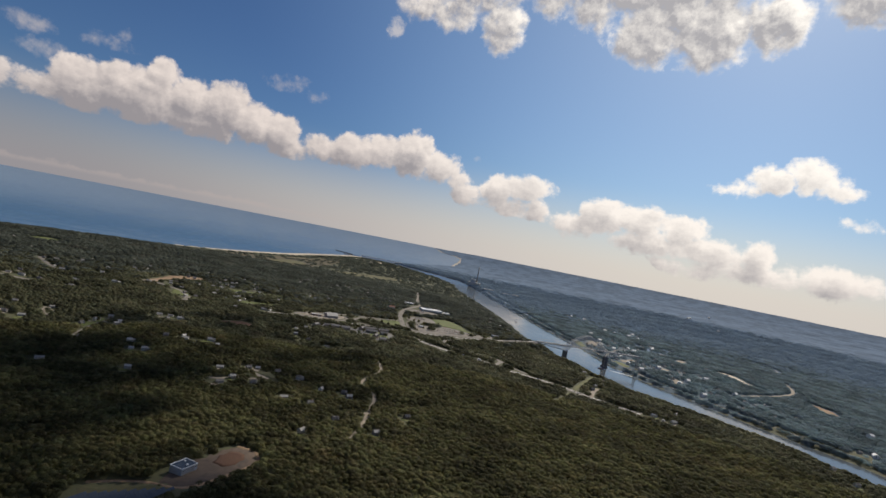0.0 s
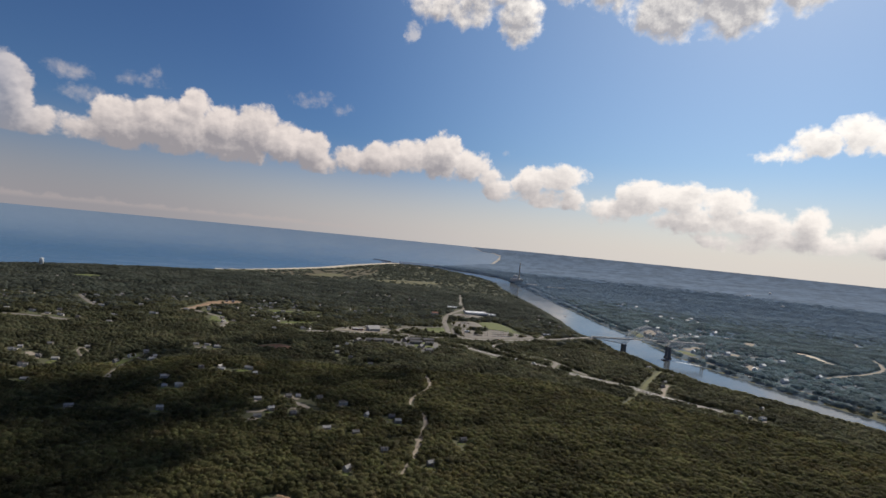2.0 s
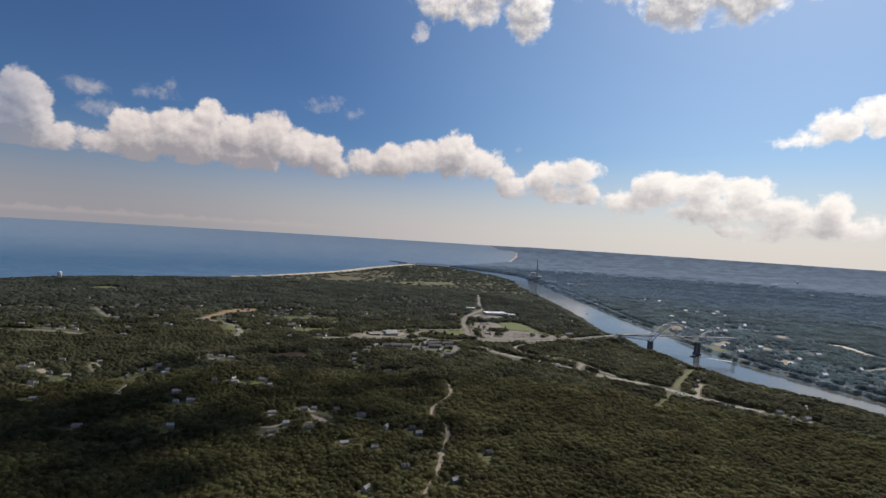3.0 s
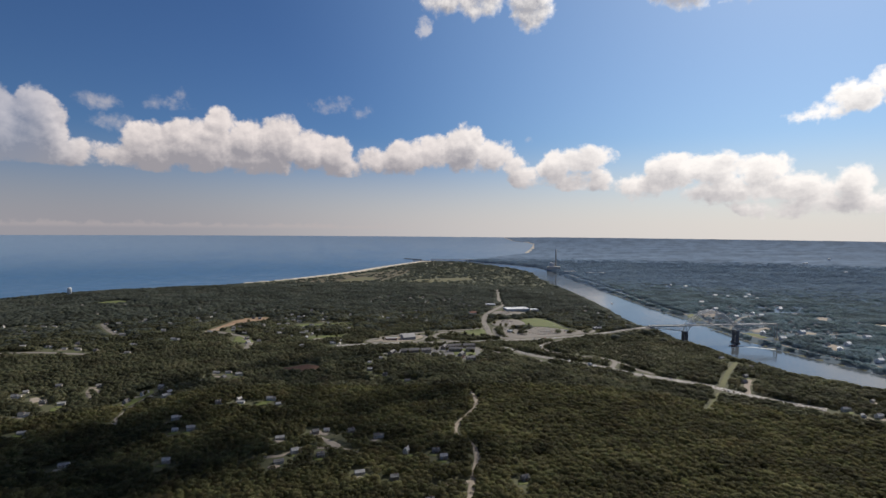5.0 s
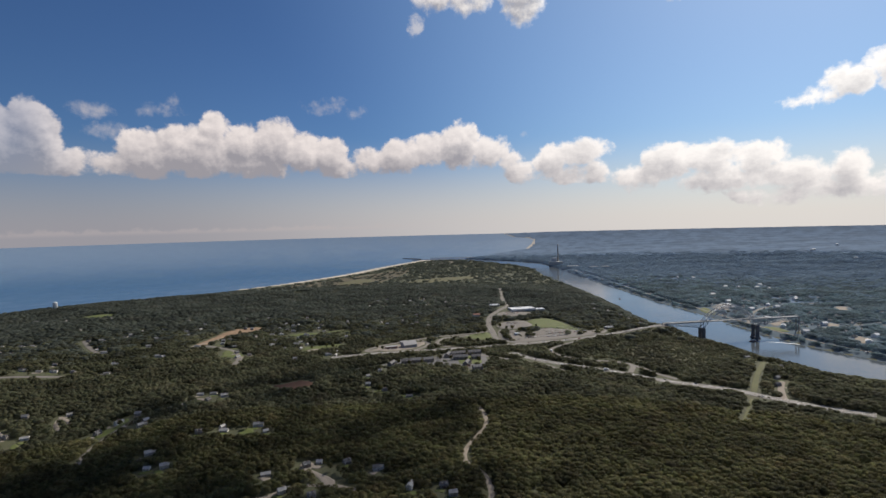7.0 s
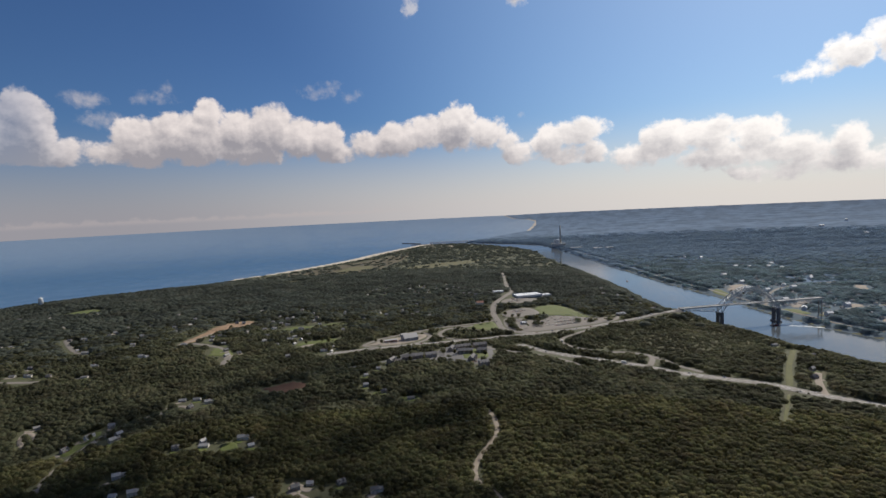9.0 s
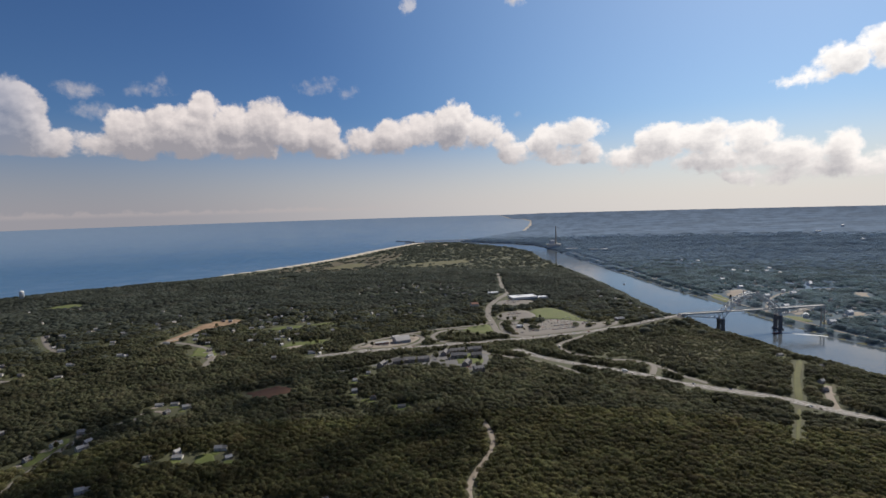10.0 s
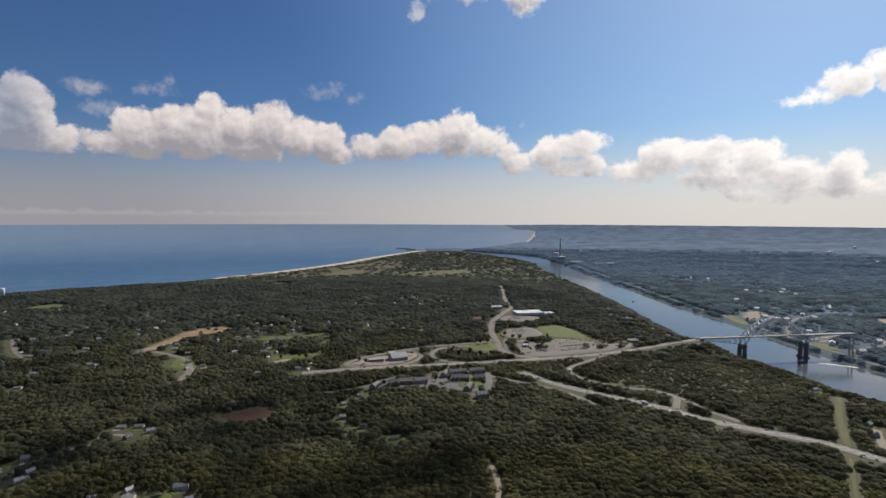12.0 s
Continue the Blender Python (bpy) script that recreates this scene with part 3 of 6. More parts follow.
# ---- roads, lots and clearings ----
def road(name, label, points, width, mat=None, clear=3.0, near_side=14.0, lift=0.5, skirt=1.2, kind="structure", category="road"):
    """A paved ribbon draped on the ground, or at its own heights where the points have three numbers; its sides slope to the ground."""
    line = smooth_line(points)
    xy = line[:, :2]
    way = np.gradient(xy, axis=0)
    way /= np.linalg.norm(way, axis=1)[:, None]
    side = np.stack([way[:, 1], -way[:, 0]], 1)
    lie = elevation_at(xy)
    z = np.maximum(line[:, 2], lie + lift) if line.shape[1] > 2 else lie + lift
    rows = []
    for off, down in ((-width / 2 - skirt, 1), (-width / 2, 0), (0, 0), (width / 2, 0), (width / 2 + skirt, 1)):
        far_out = np.maximum(z - lie, 0.6) * 1.3 if down else 0
        p = xy + side * (off + np.sign(off) * far_out)[:, None] if down else xy + side * off
        rows.append(np.column_stack([p, (elevation_at(p) - 0.3) if down else z + (0.08 if off == 0 else 0)]))
    v = np.stack(rows, 1).reshape(-1, 3)
    n = len(line)
    i = (np.arange(n - 1)[:, None] * 5 + np.arange(4)[None]).ravel()
    for shift in (0, near_side * 0.35, near_side * 0.7, near_side):
        keep_free(np.column_stack([xy[:, 0], xy[:, 1] - shift]), width / 2 + (clear if shift < near_side else 2))
    ob = sheet(name, far(v), np.stack([i, i + 1, i + 6, i + 5], 1), mat or ASPHALT, label, category, kind, smooth=False)
    return ob, line, z, side


def marking(parent, line, z, side, off, width, dash=0, name="lane_marking"):
    """A painted line along a road, whole or dashed."""
    p = np.column_stack([line[:, :2] + side * off, z + 0.16])
    v, f = [], []
    for k in range(len(p) - 1):
        if dash and k % 2:
            continue
        a, b, s = p[k], p[k + 1], np.array([*side[k], 0]) * width / 2
        n = len(v)
        v += [a - s, a + s, b + s, b - s]
        f.append((n, n + 1, n + 2, n + 3))
    ob = new(name, mesh_of(name, v, f, PAINT))
    ob.parent = parent


def patch(name, label, points, mat, category, lift=0.3, seed=1, free=True, rough=2.0, near_side=8.0, kind="structure", clear=5.0):
    """A piece of open ground with an uneven edge."""
    p = np.array(points, float)
    edge = smooth_line(np.vstack([p, p[:1]]), 5.0)[:-1]
    c = edge.mean(0)
    rng = np.random.default_rng(seed)
    out = edge - c
    edge = c + out * (1 + rough * rng.uniform(-1, 1, (len(edge), 1)) / np.maximum(np.linalg.norm(out, axis=1), 4)[:, None])
    n, rows = len(edge), []
    for s in (1.03, 1.0, 0.75, 0.5, 0.25, 0.02):
        q = c + (edge - c) * s
        rows.append(np.column_stack([q, elevation_at(q) + (lift if s <= 1 else -0.4)]))
        if free:
            keep_free(q, clear)
            keep_free(q - (0, near_side), clear - 1)
    v = np.concatenate(rows)
    i = (np.arange(5)[:, None] * n + np.arange(n)[None]).ravel()
    j = (np.arange(5)[:, None] * n + ((np.arange(n) + 1) % n)[None]).ravel()
    return sheet(name, far(v), np.stack([i, j, j + n, i + n], 1), mat, label, category, kind)


route, line, z, side = road("road_expressway", "pale grey divided expressway cut through the woods", [(30, 1297), (60, 1255), (90, 1222), (126, 1192), (160, 1165), (203, 1131), (244, 1088), (297, 1057), (346, 1032), (387, 991), (430, 952), (470, 920)], 15, clear=4, near_side=17)
marking(route, line, z, side, -7.0, 0.5)
marking(route, line, z, side, 7.0, 0.5)
marking(route, line, z, side, -0.6, 0.4)
marking(route, line, z, side, 0.6, 0.4)
marking(route, line, z, side, -3.8, 0.3, 1)
marking(route, line, z, side, 3.8, 0.3, 1)
BRIDGE_W, BRIDGE_A, BRIDGE_B, BRIDGE_E = (398, 1489, 12), (493, 1511, 14), (630, 1541, 14), (745, 1566, 12)
main, line, z, side = road("road_bridge_approach", "wide grey bridge approach road with busy lanes", [(-330, 1240, -9), (-257, 1268, -9), (-186, 1301, -9), (-90, 1335, -9), (12, 1368, -8), (110, 1398, -7), (174, 1412, -5), (233, 1432, -2), (297, 1456, 3), (350, 1475, 8), (398, 1489, 12)], 13, clear=3, near_side=17)
for off in (-6.2, 6.2):
    marking(main, line, z, side, off, 0.4)
marking(main, line, z, side, 0, 0.6)
road("road_frontage", "narrow pale frontage road beside the expressway", [(-60, 1292), (-40, 1278), (5, 1248), (47, 1222), (84, 1188), (104, 1160), (122, 1122)], 7)
road("road_ramp", "curved grey slip road round the wooded verge", [(190, 1402), (150, 1368), (118, 1335), (112, 1305), (125, 1270), (147, 1248), (175, 1222), (213, 1209), (234, 1185), (251, 1155), (262, 1122), (285, 1085)], 7)
road("road_loop", "short grey link between the slip road and the expressway", [(213, 1209), (232, 1192), (238, 1170), (222, 1128)], 7)
road("road_junction", "pale grey road climbing from the junction past the shops", [(84, 1388), (40, 1402), (5, 1438), (-6, 1517), (-14, 1597), (-9, 1691), (12, 1764), (47, 1873), (41, 1985), (37, 2153), (39, 2393)], 12, near_side=14)
road("road_west_loop", "grey slip road curving past the highway depot", [(-10, 1522), (-63, 1493), (-141, 1458), (-183, 1427), (-221, 1390), (-247, 1360), (-269, 1321), (-271, 1296), (-245, 1284)], 7)
road("road_east_loop", "grey loop ramp round a brushy island", [(7, 1377), (-50, 1350), (-101, 1353), (-128, 1382), (-132, 1414), (-113, 1451), (-62, 1474)], 7)
road("road_depot_loop", "grey ramp curving behind the depot barn", [(-186, 1303), (-157, 1348), (-152, 1387), (-168, 1413), (-187, 1424)], 7)
road("road_lane", "pale sandy lane winding through the oak woods", [(-34, 560), (-26, 610), (-23, 650), (-20, 690), (-19, 715), (-27, 750), (-44, 775), (-48, 800), (-43, 828), (-31, 863), (-24, 893), (-25, 925), (-34, 960)], 3.8, GRAVEL, 0.3, 2)
road("road_lane_spur", "short pale spur off the sandy lane", [(-23, 655), (-40, 652), (-60, 640)], 4, GRAVEL, 0.5, 3)
road("road_hill", "pale residential road between lawns and houses", [(-480, 764), (-495, 801), (-499, 825), (-504, 864), (-504, 896), (-499, 918), (-493, 936), (-478, 947), (-470, 960)], 6, None, 2, 7)
road("road_west", "pale grey road before a row of houses", [(-1010, 1060), (-931, 1081), (-882, 1102), (-835, 1114), (-790, 1122)], 9, None, 4, 16)
road("road_bend", "pale curving street of a new estate", [(-503, 1180), (-511, 1205), (-517, 1232), (-540, 1270), (-572, 1303), (-640, 1330)], 9, None, 4, 14)
road("road_site", "sandy haul road through the cleared building site", [(-668, 1322), (-655, 1380), (-650, 1440), (-625, 1500), (-605, 1560)], 7, GRAVEL, 4, 8)
road("road_cottage", "narrow pale drive among cottages in the woods", [(-262, 690), (-235, 700), (-215, 722), (-180, 728), (-150, 718)], 3.6, GRAVEL, 2, 7)
road("road_cottage_upper", "short sandy drive to cottages in the woods", [(-180, 726), (-200, 750), (-222, 762)], 3.6, GRAVEL, 2, 6)
road("road_far_west", "pale road stub among far western houses", [(-990, 1410), (-945, 1362), (-900, 1320), (-850, 1283)], 8, None, 4, 14)
road("road_wooded", "narrow shaded road hidden between tall trees", [(-760, 1124), (-743, 1135), (-711, 1148), (-650, 1151), (-596, 1161), (-554, 1179)], 4, DARK_ASPHALT, 1, 2)
road("road_wooded_east", "narrow shaded road through a wooded hollow", [(-396, 1076), (-378, 1095), (-358, 1103), (-303, 1126), (-275, 1141), (-246, 1155), (-210, 1180), (-183, 1227), (-152, 1260)], 4, DARK_ASPHALT, 1, 3)
road("road_east", "grey connecting road to the expressway from the canal", [(395, 985), (405, 1010), (420, 1042), (438, 1072)], 6.5, GRAVEL, 3, 12)
road("road_canal_service", "pale gravel service road along the far canal bank", [(520, 3560), (560, 3042), (590, 2642), (615, 2363), (634, 2147), (658, 2003), (674, 1828), (690, 1690), (706, 1580), (726, 1470), (750, 1412), (790, 1330), (838, 1230), (890, 1135), (935, 1062), (985, 985)], 4, GRAVEL, 2, 9)
road("road_village", "grey village street under the bridge approach", [(745, 1566), (790, 1590), (860, 1620), (960, 1640), (1080, 1610)], 6, None, 2, 6)
road("road_village_main", "grey street leading inland between village houses", [(690, 1700), (740, 1790), (800, 1880), (880, 1960), (1000, 2030), (1150, 2060)], 5.5, None, 2, 6)
road("road_quarry", "pale sandy road along the far hillside", [(991, 1420), (1080, 1478), (1175, 1535), (1257, 1588), (1316, 1640), (1368, 1722), (1408, 1808)], 8, GRAVEL, 4, 8)
road("road_quarry_far", "pale sandy road bending on the far hillside", [(1560, 2060), (1638, 2194), (1600, 2300), (1480, 2330)], 6, GRAVEL, 4, 10)

patch("lot_shops", "pale asphalt car park beside the junction", [(22, 1412), (10, 1470), (14, 1530), (50, 1528), (90, 1500), (123, 1538), (163, 1528), (224, 1496), (262, 1500), (244, 1455), (150, 1424), (79, 1406)], ASPHALT, "car park", 0.35, 1, rough=1)
patch("lot_upper", "pale asphalt car park behind the restaurant", [(6, 1578), (25, 1616), (76, 1636), (98, 1580), (70, 1546), (21, 1548)], ASPHALT, "car park", 0.35, 70, rough=1.5)
patch("lawn_shops", "sunlit grass field behind the car park", [(96, 1600), (92, 1628), (116, 1660), (160, 1658), (195, 1545), (206, 1506), (141, 1546), (100, 1560)], GRASS, "lawn", 0.3, 2)
patch("lot_store", "grey asphalt yard before the long store", [(5, 1700), (20, 1745), (60, 1760), (110, 1755), (95, 1715), (50, 1690)], ASPHALT, "car park", 0.35, 3)
patch("lot_depot", "pale gravel yard of the highway depot", [(-266, 1302), (-246, 1345), (-215, 1372), (-170, 1402), (-160, 1380), (-182, 1330), (-225, 1302)], GRAVEL, "yard", 0.3, 4, near_side=4, clear=3.0)
patch("lawn_junction", "bright mown grass inside the junction", [(-60, 1480), (-22, 1508), (-10, 1470), (-8, 1440), (-30, 1430), (-70, 1455)], GRASS, "lawn", 0.3, 5)
patch("heath_loop", "brown brushy ground inside the loop ramp", [(-115, 1375), (-122, 1410), (-100, 1440), (-40, 1450), (0, 1410), (-10, 1380), (-60, 1365)], HEATH, "scrub", 0.2, 6, free=False)
patch("lot_condos", "grey parking court of the townhouse estate", [(-118, 1205), (-122, 1260), (-95, 1288), (-30, 1292), (-22, 1240), (-30, 1175), (-60, 1160), (-95, 1180)], DARK_ASPHALT, "car park", 0.3, 7, near_side=4, clear=3.0)
patch("lawn_condos", "green lawn between the townhouses", [(-72, 1195), (-75, 1255), (-40, 1262), (-32, 1200)], GRASS, "lawn", 0.45, 8, rough=1)
patch("lot_condos_west", "grey drive of the western townhouses", [(-205, 1165), (-190, 1215), (-120, 1222), (-118, 1190), (-160, 1175)], DARK_ASPHALT, "car park", 0.3, 9, near_side=4, clear=3.0)
patch("building_site", "orange-brown bare earth of a cleared building site", [(-672, 1330), (-675, 1420), (-690, 1530), (-650, 1575), (-605, 1560), (-618, 1500), (-645, 1440), (-648, 1345)], EARTH, "bare ground", 0.3, 11, rough=5)
patch("bog", "reddish-brown bog clearing in the woods", [(-372, 1052), (-345, 1078), (-318, 1080), (-308, 1058), (-340, 1034)], BROWN, "bog", 0.25, 12, rough=4, near_side=14)
patch("bluff_heath", "olive heath and brush on the canal bluff", [(225, 1300), (300, 1380), (370, 1385), (430, 1242), (424, 1155), (360, 1120), (285, 1182), (230, 1236)], HEATH, "scrub", 0.25, 68, free=False, rough=10)
patch("strip", "ochre-green cleared strip running down to the canal", [(464, 1188), (472, 1186), (422, 1107), (377, 1025), (369, 1026), (415, 1110)], STRIP_GRASS, "grass strip", 0.3, 14, near_side=3, rough=1.0, clear=3.2)
patch("strip_south", "dull green cleared strip south of the expressway", [(350, 990), (353, 987), (315, 925), (300, 900), (298, 902), (311, 925)], STRIP_GRASS, "grass strip", 0.3, 15, near_side=2, rough=1.0, clear=2.2)
patch("lawn_estate", "green lawns of a scattered estate", [(-424, 1326), (-418, 1352), (-380, 1362), (-350, 1372), (-340, 1350), (-372, 1322)], GRASS, "lawn", 0.3, 16, rough=4)
patch("estate_drive", "pale sandy turning place in the estate", [(-412, 1306), (-405, 1322), (-384, 1330), (-376, 1318), (-392, 1302)], GRAVEL, "yard", 0.35, 45, near_side=4)
patch("lawn_estate_upper", "sunny back gardens of the estate", [(-510, 1468), (-490, 1492), (-450, 1500), (-440, 1486), (-478, 1466)], GRASS, "lawn", 0.3, 46, rough=5, near_side=12)
patch("lawn_estate_east", "narrow sunny garden strip in the estate", [(-432, 1500), (-405, 1520), (-372, 1528), (-375, 1514), (-405, 1500)], GRASS, "lawn", 0.3, 47, rough=5, near_side=12)
patch("field", "pale green field near the coast", [(-1280, 1735), (-1265, 1790), (-1205, 1795), (-1185, 1760), (-1230, 1735)], GRASS, "field", 0.3, 18, near_side=25)
patch("lawn_bend", "green roadside lawn at the new estate", [(-560, 1240), (-575, 1295), (-545, 1290), (-520, 1250)], GRASS, "lawn", 0.3, 19)
patch("lawn_hill", "green lawns beside the hill road", [(-523, 845), (-526, 887), (-524, 907), (-514, 902), (-510, 862), (-513, 842)], GRASS, "lawn", 0.3, 20)
patch("lawn_cottage", "small green lawn round a cottage", [(-155, 1000), (-152, 1014), (-132, 1016), (-128, 1004), (-140, 996)], GRASS, "lawn", 0.3, 21, near_side=3)
patch("lawn_cottage_west", "small green lawn by a grey house", [(-198, 1022), (-200, 1032), (-186, 1036), (-180, 1024)], GRASS, "lawn", 0.3, 22, near_side=3)
patch("lawn_hollow", "green lawn by a white house in shade", [(-326, 833), (-332, 852), (-318, 856), (-308, 838)], GRASS, "lawn", 0.3, 23)
patch("dirt_yard", "brown trampled yard round a flat-roofed building", [(-176, 408), (-172, 440), (-158, 462), (-144, 492), (-124, 488), (-113, 462), (-135, 420), (-155, 401)], YARD_SOIL, "bare ground", 0.3, 24, near_side=2, rough=4, clear=3.0)
patch("dirt_hollow", "dark brown dug-out ground in the yard", [(-150, 452), (-146, 474), (-138, 484), (-128, 478), (-127, 462), (-138, 448)], BROWN, "bare ground", 0.5, 44)
road("road_loop_drive", "pale gravel drive looping by a house in the woods", [(-583, 865), (-600, 876), (-612, 890), (-620, 906), (-606, 902), (-592, 889), (-582, 882)], 3.5, GRAVEL, 1, 3)
road("road_court", "pale forecourt drive before a row of houses", [(-476, 972), (-466, 980), (-456, 982), (-444, 974)], 4, GRAVEL, 1, 4)
patch("cottage_drive", "sandy drive among cottages", [(-225, 767), (-223, 779), (-212, 774), (-212, 758)], GRAVEL, "drive", 0.3, 62, near_side=3, rough=1.5)
patch("cottage_turn", "sandy turning place by the cottage lane", [(-199, 751), (-192, 749), (-177, 738), (-177, 727), (-190, 737)], GRAVEL, "drive", 0.3, 63, near_side=3, rough=1.5)
patch("west_drive", "pale drive fork beside western houses", [(-651, 826), (-664, 845), (-659, 851), (-643, 843)], GRAVEL, "drive", 0.3, 64, near_side=4, rough=1.5)
patch("west_lawn", "short sunny lawn in the western woods", [(-602, 807), (-609, 821), (-595, 814), (-594, 803)], GRASS, "lawn", 0.3, 65, near_side=4, rough=1.5)
patch("bend_spur", "pale driveway off the new estate street", [(-524, 1236), (-516, 1256), (-506, 1267), (-503, 1262), (-512, 1248)], GRAVEL, "drive", 0.35, 66, near_side=5, rough=1.5)
patch("heath_glade", "russet scrubby glade in the oak woods", [(-235, 943), (-235, 982), (-206, 992), (-197, 954), (-216, 941)], HEATH, "scrub", 0.3, 67, free=False, rough=6)
road("road_yard", "pale sandy track along the dirt yard", [(-228, 396), (-200, 404), (-178, 404), (-160, 400), (-146, 406), (-130, 428), (-112, 464), (-120, 488), (-140, 497)], 2.2, EARTH, 1, 3)
patch("array_field", "dry grass under the solar panels", [(-232, 350), (-224, 384), (-200, 398), (-165, 404), (-150, 394), (-152, 372), (-190, 350)], HEATH, "field", 0.3, 25, near_side=2, rough=4, clear=3.0)
patch("marsh", "tawny salt marsh behind the beach", [(-1110, 2700), (-1040, 2890), (-910, 3040), (-850, 3250), (-760, 3400), (-640, 3720), (-560, 4150), (-531, 3447), (-576, 3009), (-597, 2851), (-697, 2815), (-835, 2745), (-930, 2600)], MARSH, "marsh", 0.4, 26, rough=14)
patch("marsh_meadow", "ochre meadow in the salt marsh", [(-785, 2884), (-773, 3080), (-680, 3150), (-632, 3003), (-717, 2892)], DRY_GRASS, "marsh", 0.9, 50, rough=14)
patch("marsh_strip", "pale ochre-green strip of marsh between the pines", [(-433, 2921), (-356, 3087), (-187, 3192), (-67, 3235), (-95, 3115), (-205, 2997), (-308, 2910)], DRY_GRASS, "marsh", 0.4, 51, rough=10)
patch("marsh_corner", "small pale marsh clearing in the coast woods", [(-861, 2339), (-812, 2410), (-757, 2384), (-791, 2302)], DRY_GRASS, "marsh", 0.4, 52, rough=6)
patch("sand_tip", "sandy spit behind the canal jetty", [(-523, 4514), (-440, 4720), (-270, 4560), (-286, 4330), (-412, 4300)], SAND, "beach", 0.4, 54, rough=14)
patch("shore_lawn", "green canal-side lawn before the sandy lot", [(655, 1850), (655, 1930), (680, 1960), (676, 1860)], GRASS, "lawn", 0.4, 28)
patch("village_lot", "pale paved lots beneath the bridge approach", [(732, 1677), (793, 1724), (793, 1699), (731, 1639)], GRAVEL, "car park", 0.4, 29, rough=9, near_side=2)
patch("village_square", "pale tan paved square among village shops", [(702, 1949), (750, 2015), (789, 2018), (755, 1937), (706, 1905)], GRAVEL, "car park", 0.4, 27, rough=12, near_side=2)
patch("village_green", "green strip along the canal below the village", [(690, 1642), (716, 1630), (725, 1578), (706, 1580)], GRASS, "lawn", 0.4, 53, rough=5, near_side=4)
patch("village_yard", "sandy yard on the wooded village edge", [(1030, 1880), (1085, 1960), (1100, 1945), (1046, 1850)], GRAVEL, "yard", 0.4, 30, rough=12)
patch("village_clearing", "small sandy clearing between village houses", [(852, 1633), (878, 1664), (890, 1650), (856, 1611)], GRAVEL, "yard", 0.4, 32, rough=6)
patch("roadside_cut", "pale sandy cut along the hillside road", [(1120, 1800), (1150, 1806), (1190, 1780), (1180, 1680), (1195, 1612), (1180, 1605), (1158, 1670), (1160, 1760)], SAND, "bare ground", 0.4, 31, rough=7)
patch("hillside_pit", "bare sandy pit on the far hillside", [(1270, 1520), (1258, 1465), (1226, 1390), (1262, 1392), (1282, 1450)], EARTH, "bare ground", 0.4, 33, rough=7)
patch("canal_lot", "pale lot beside the canal-side houses", [(801, 1461), (840, 1498), (838, 1456), (806, 1430)], GRAVEL, "yard", 0.4, 34, rough=6)


# ---- the arched road bridge ----
def sweep(points, w, h):
    """One bar of w by h bent along points in a plane of constant y."""
    return loft(bmesh.new(), [[(x, y - w / 2, z - h / 2), (x, y + w / 2, z - h / 2), (x, y + w / 2, z + h / 2), (x, y - w / 2, z + h / 2)] for x, y, z in points])


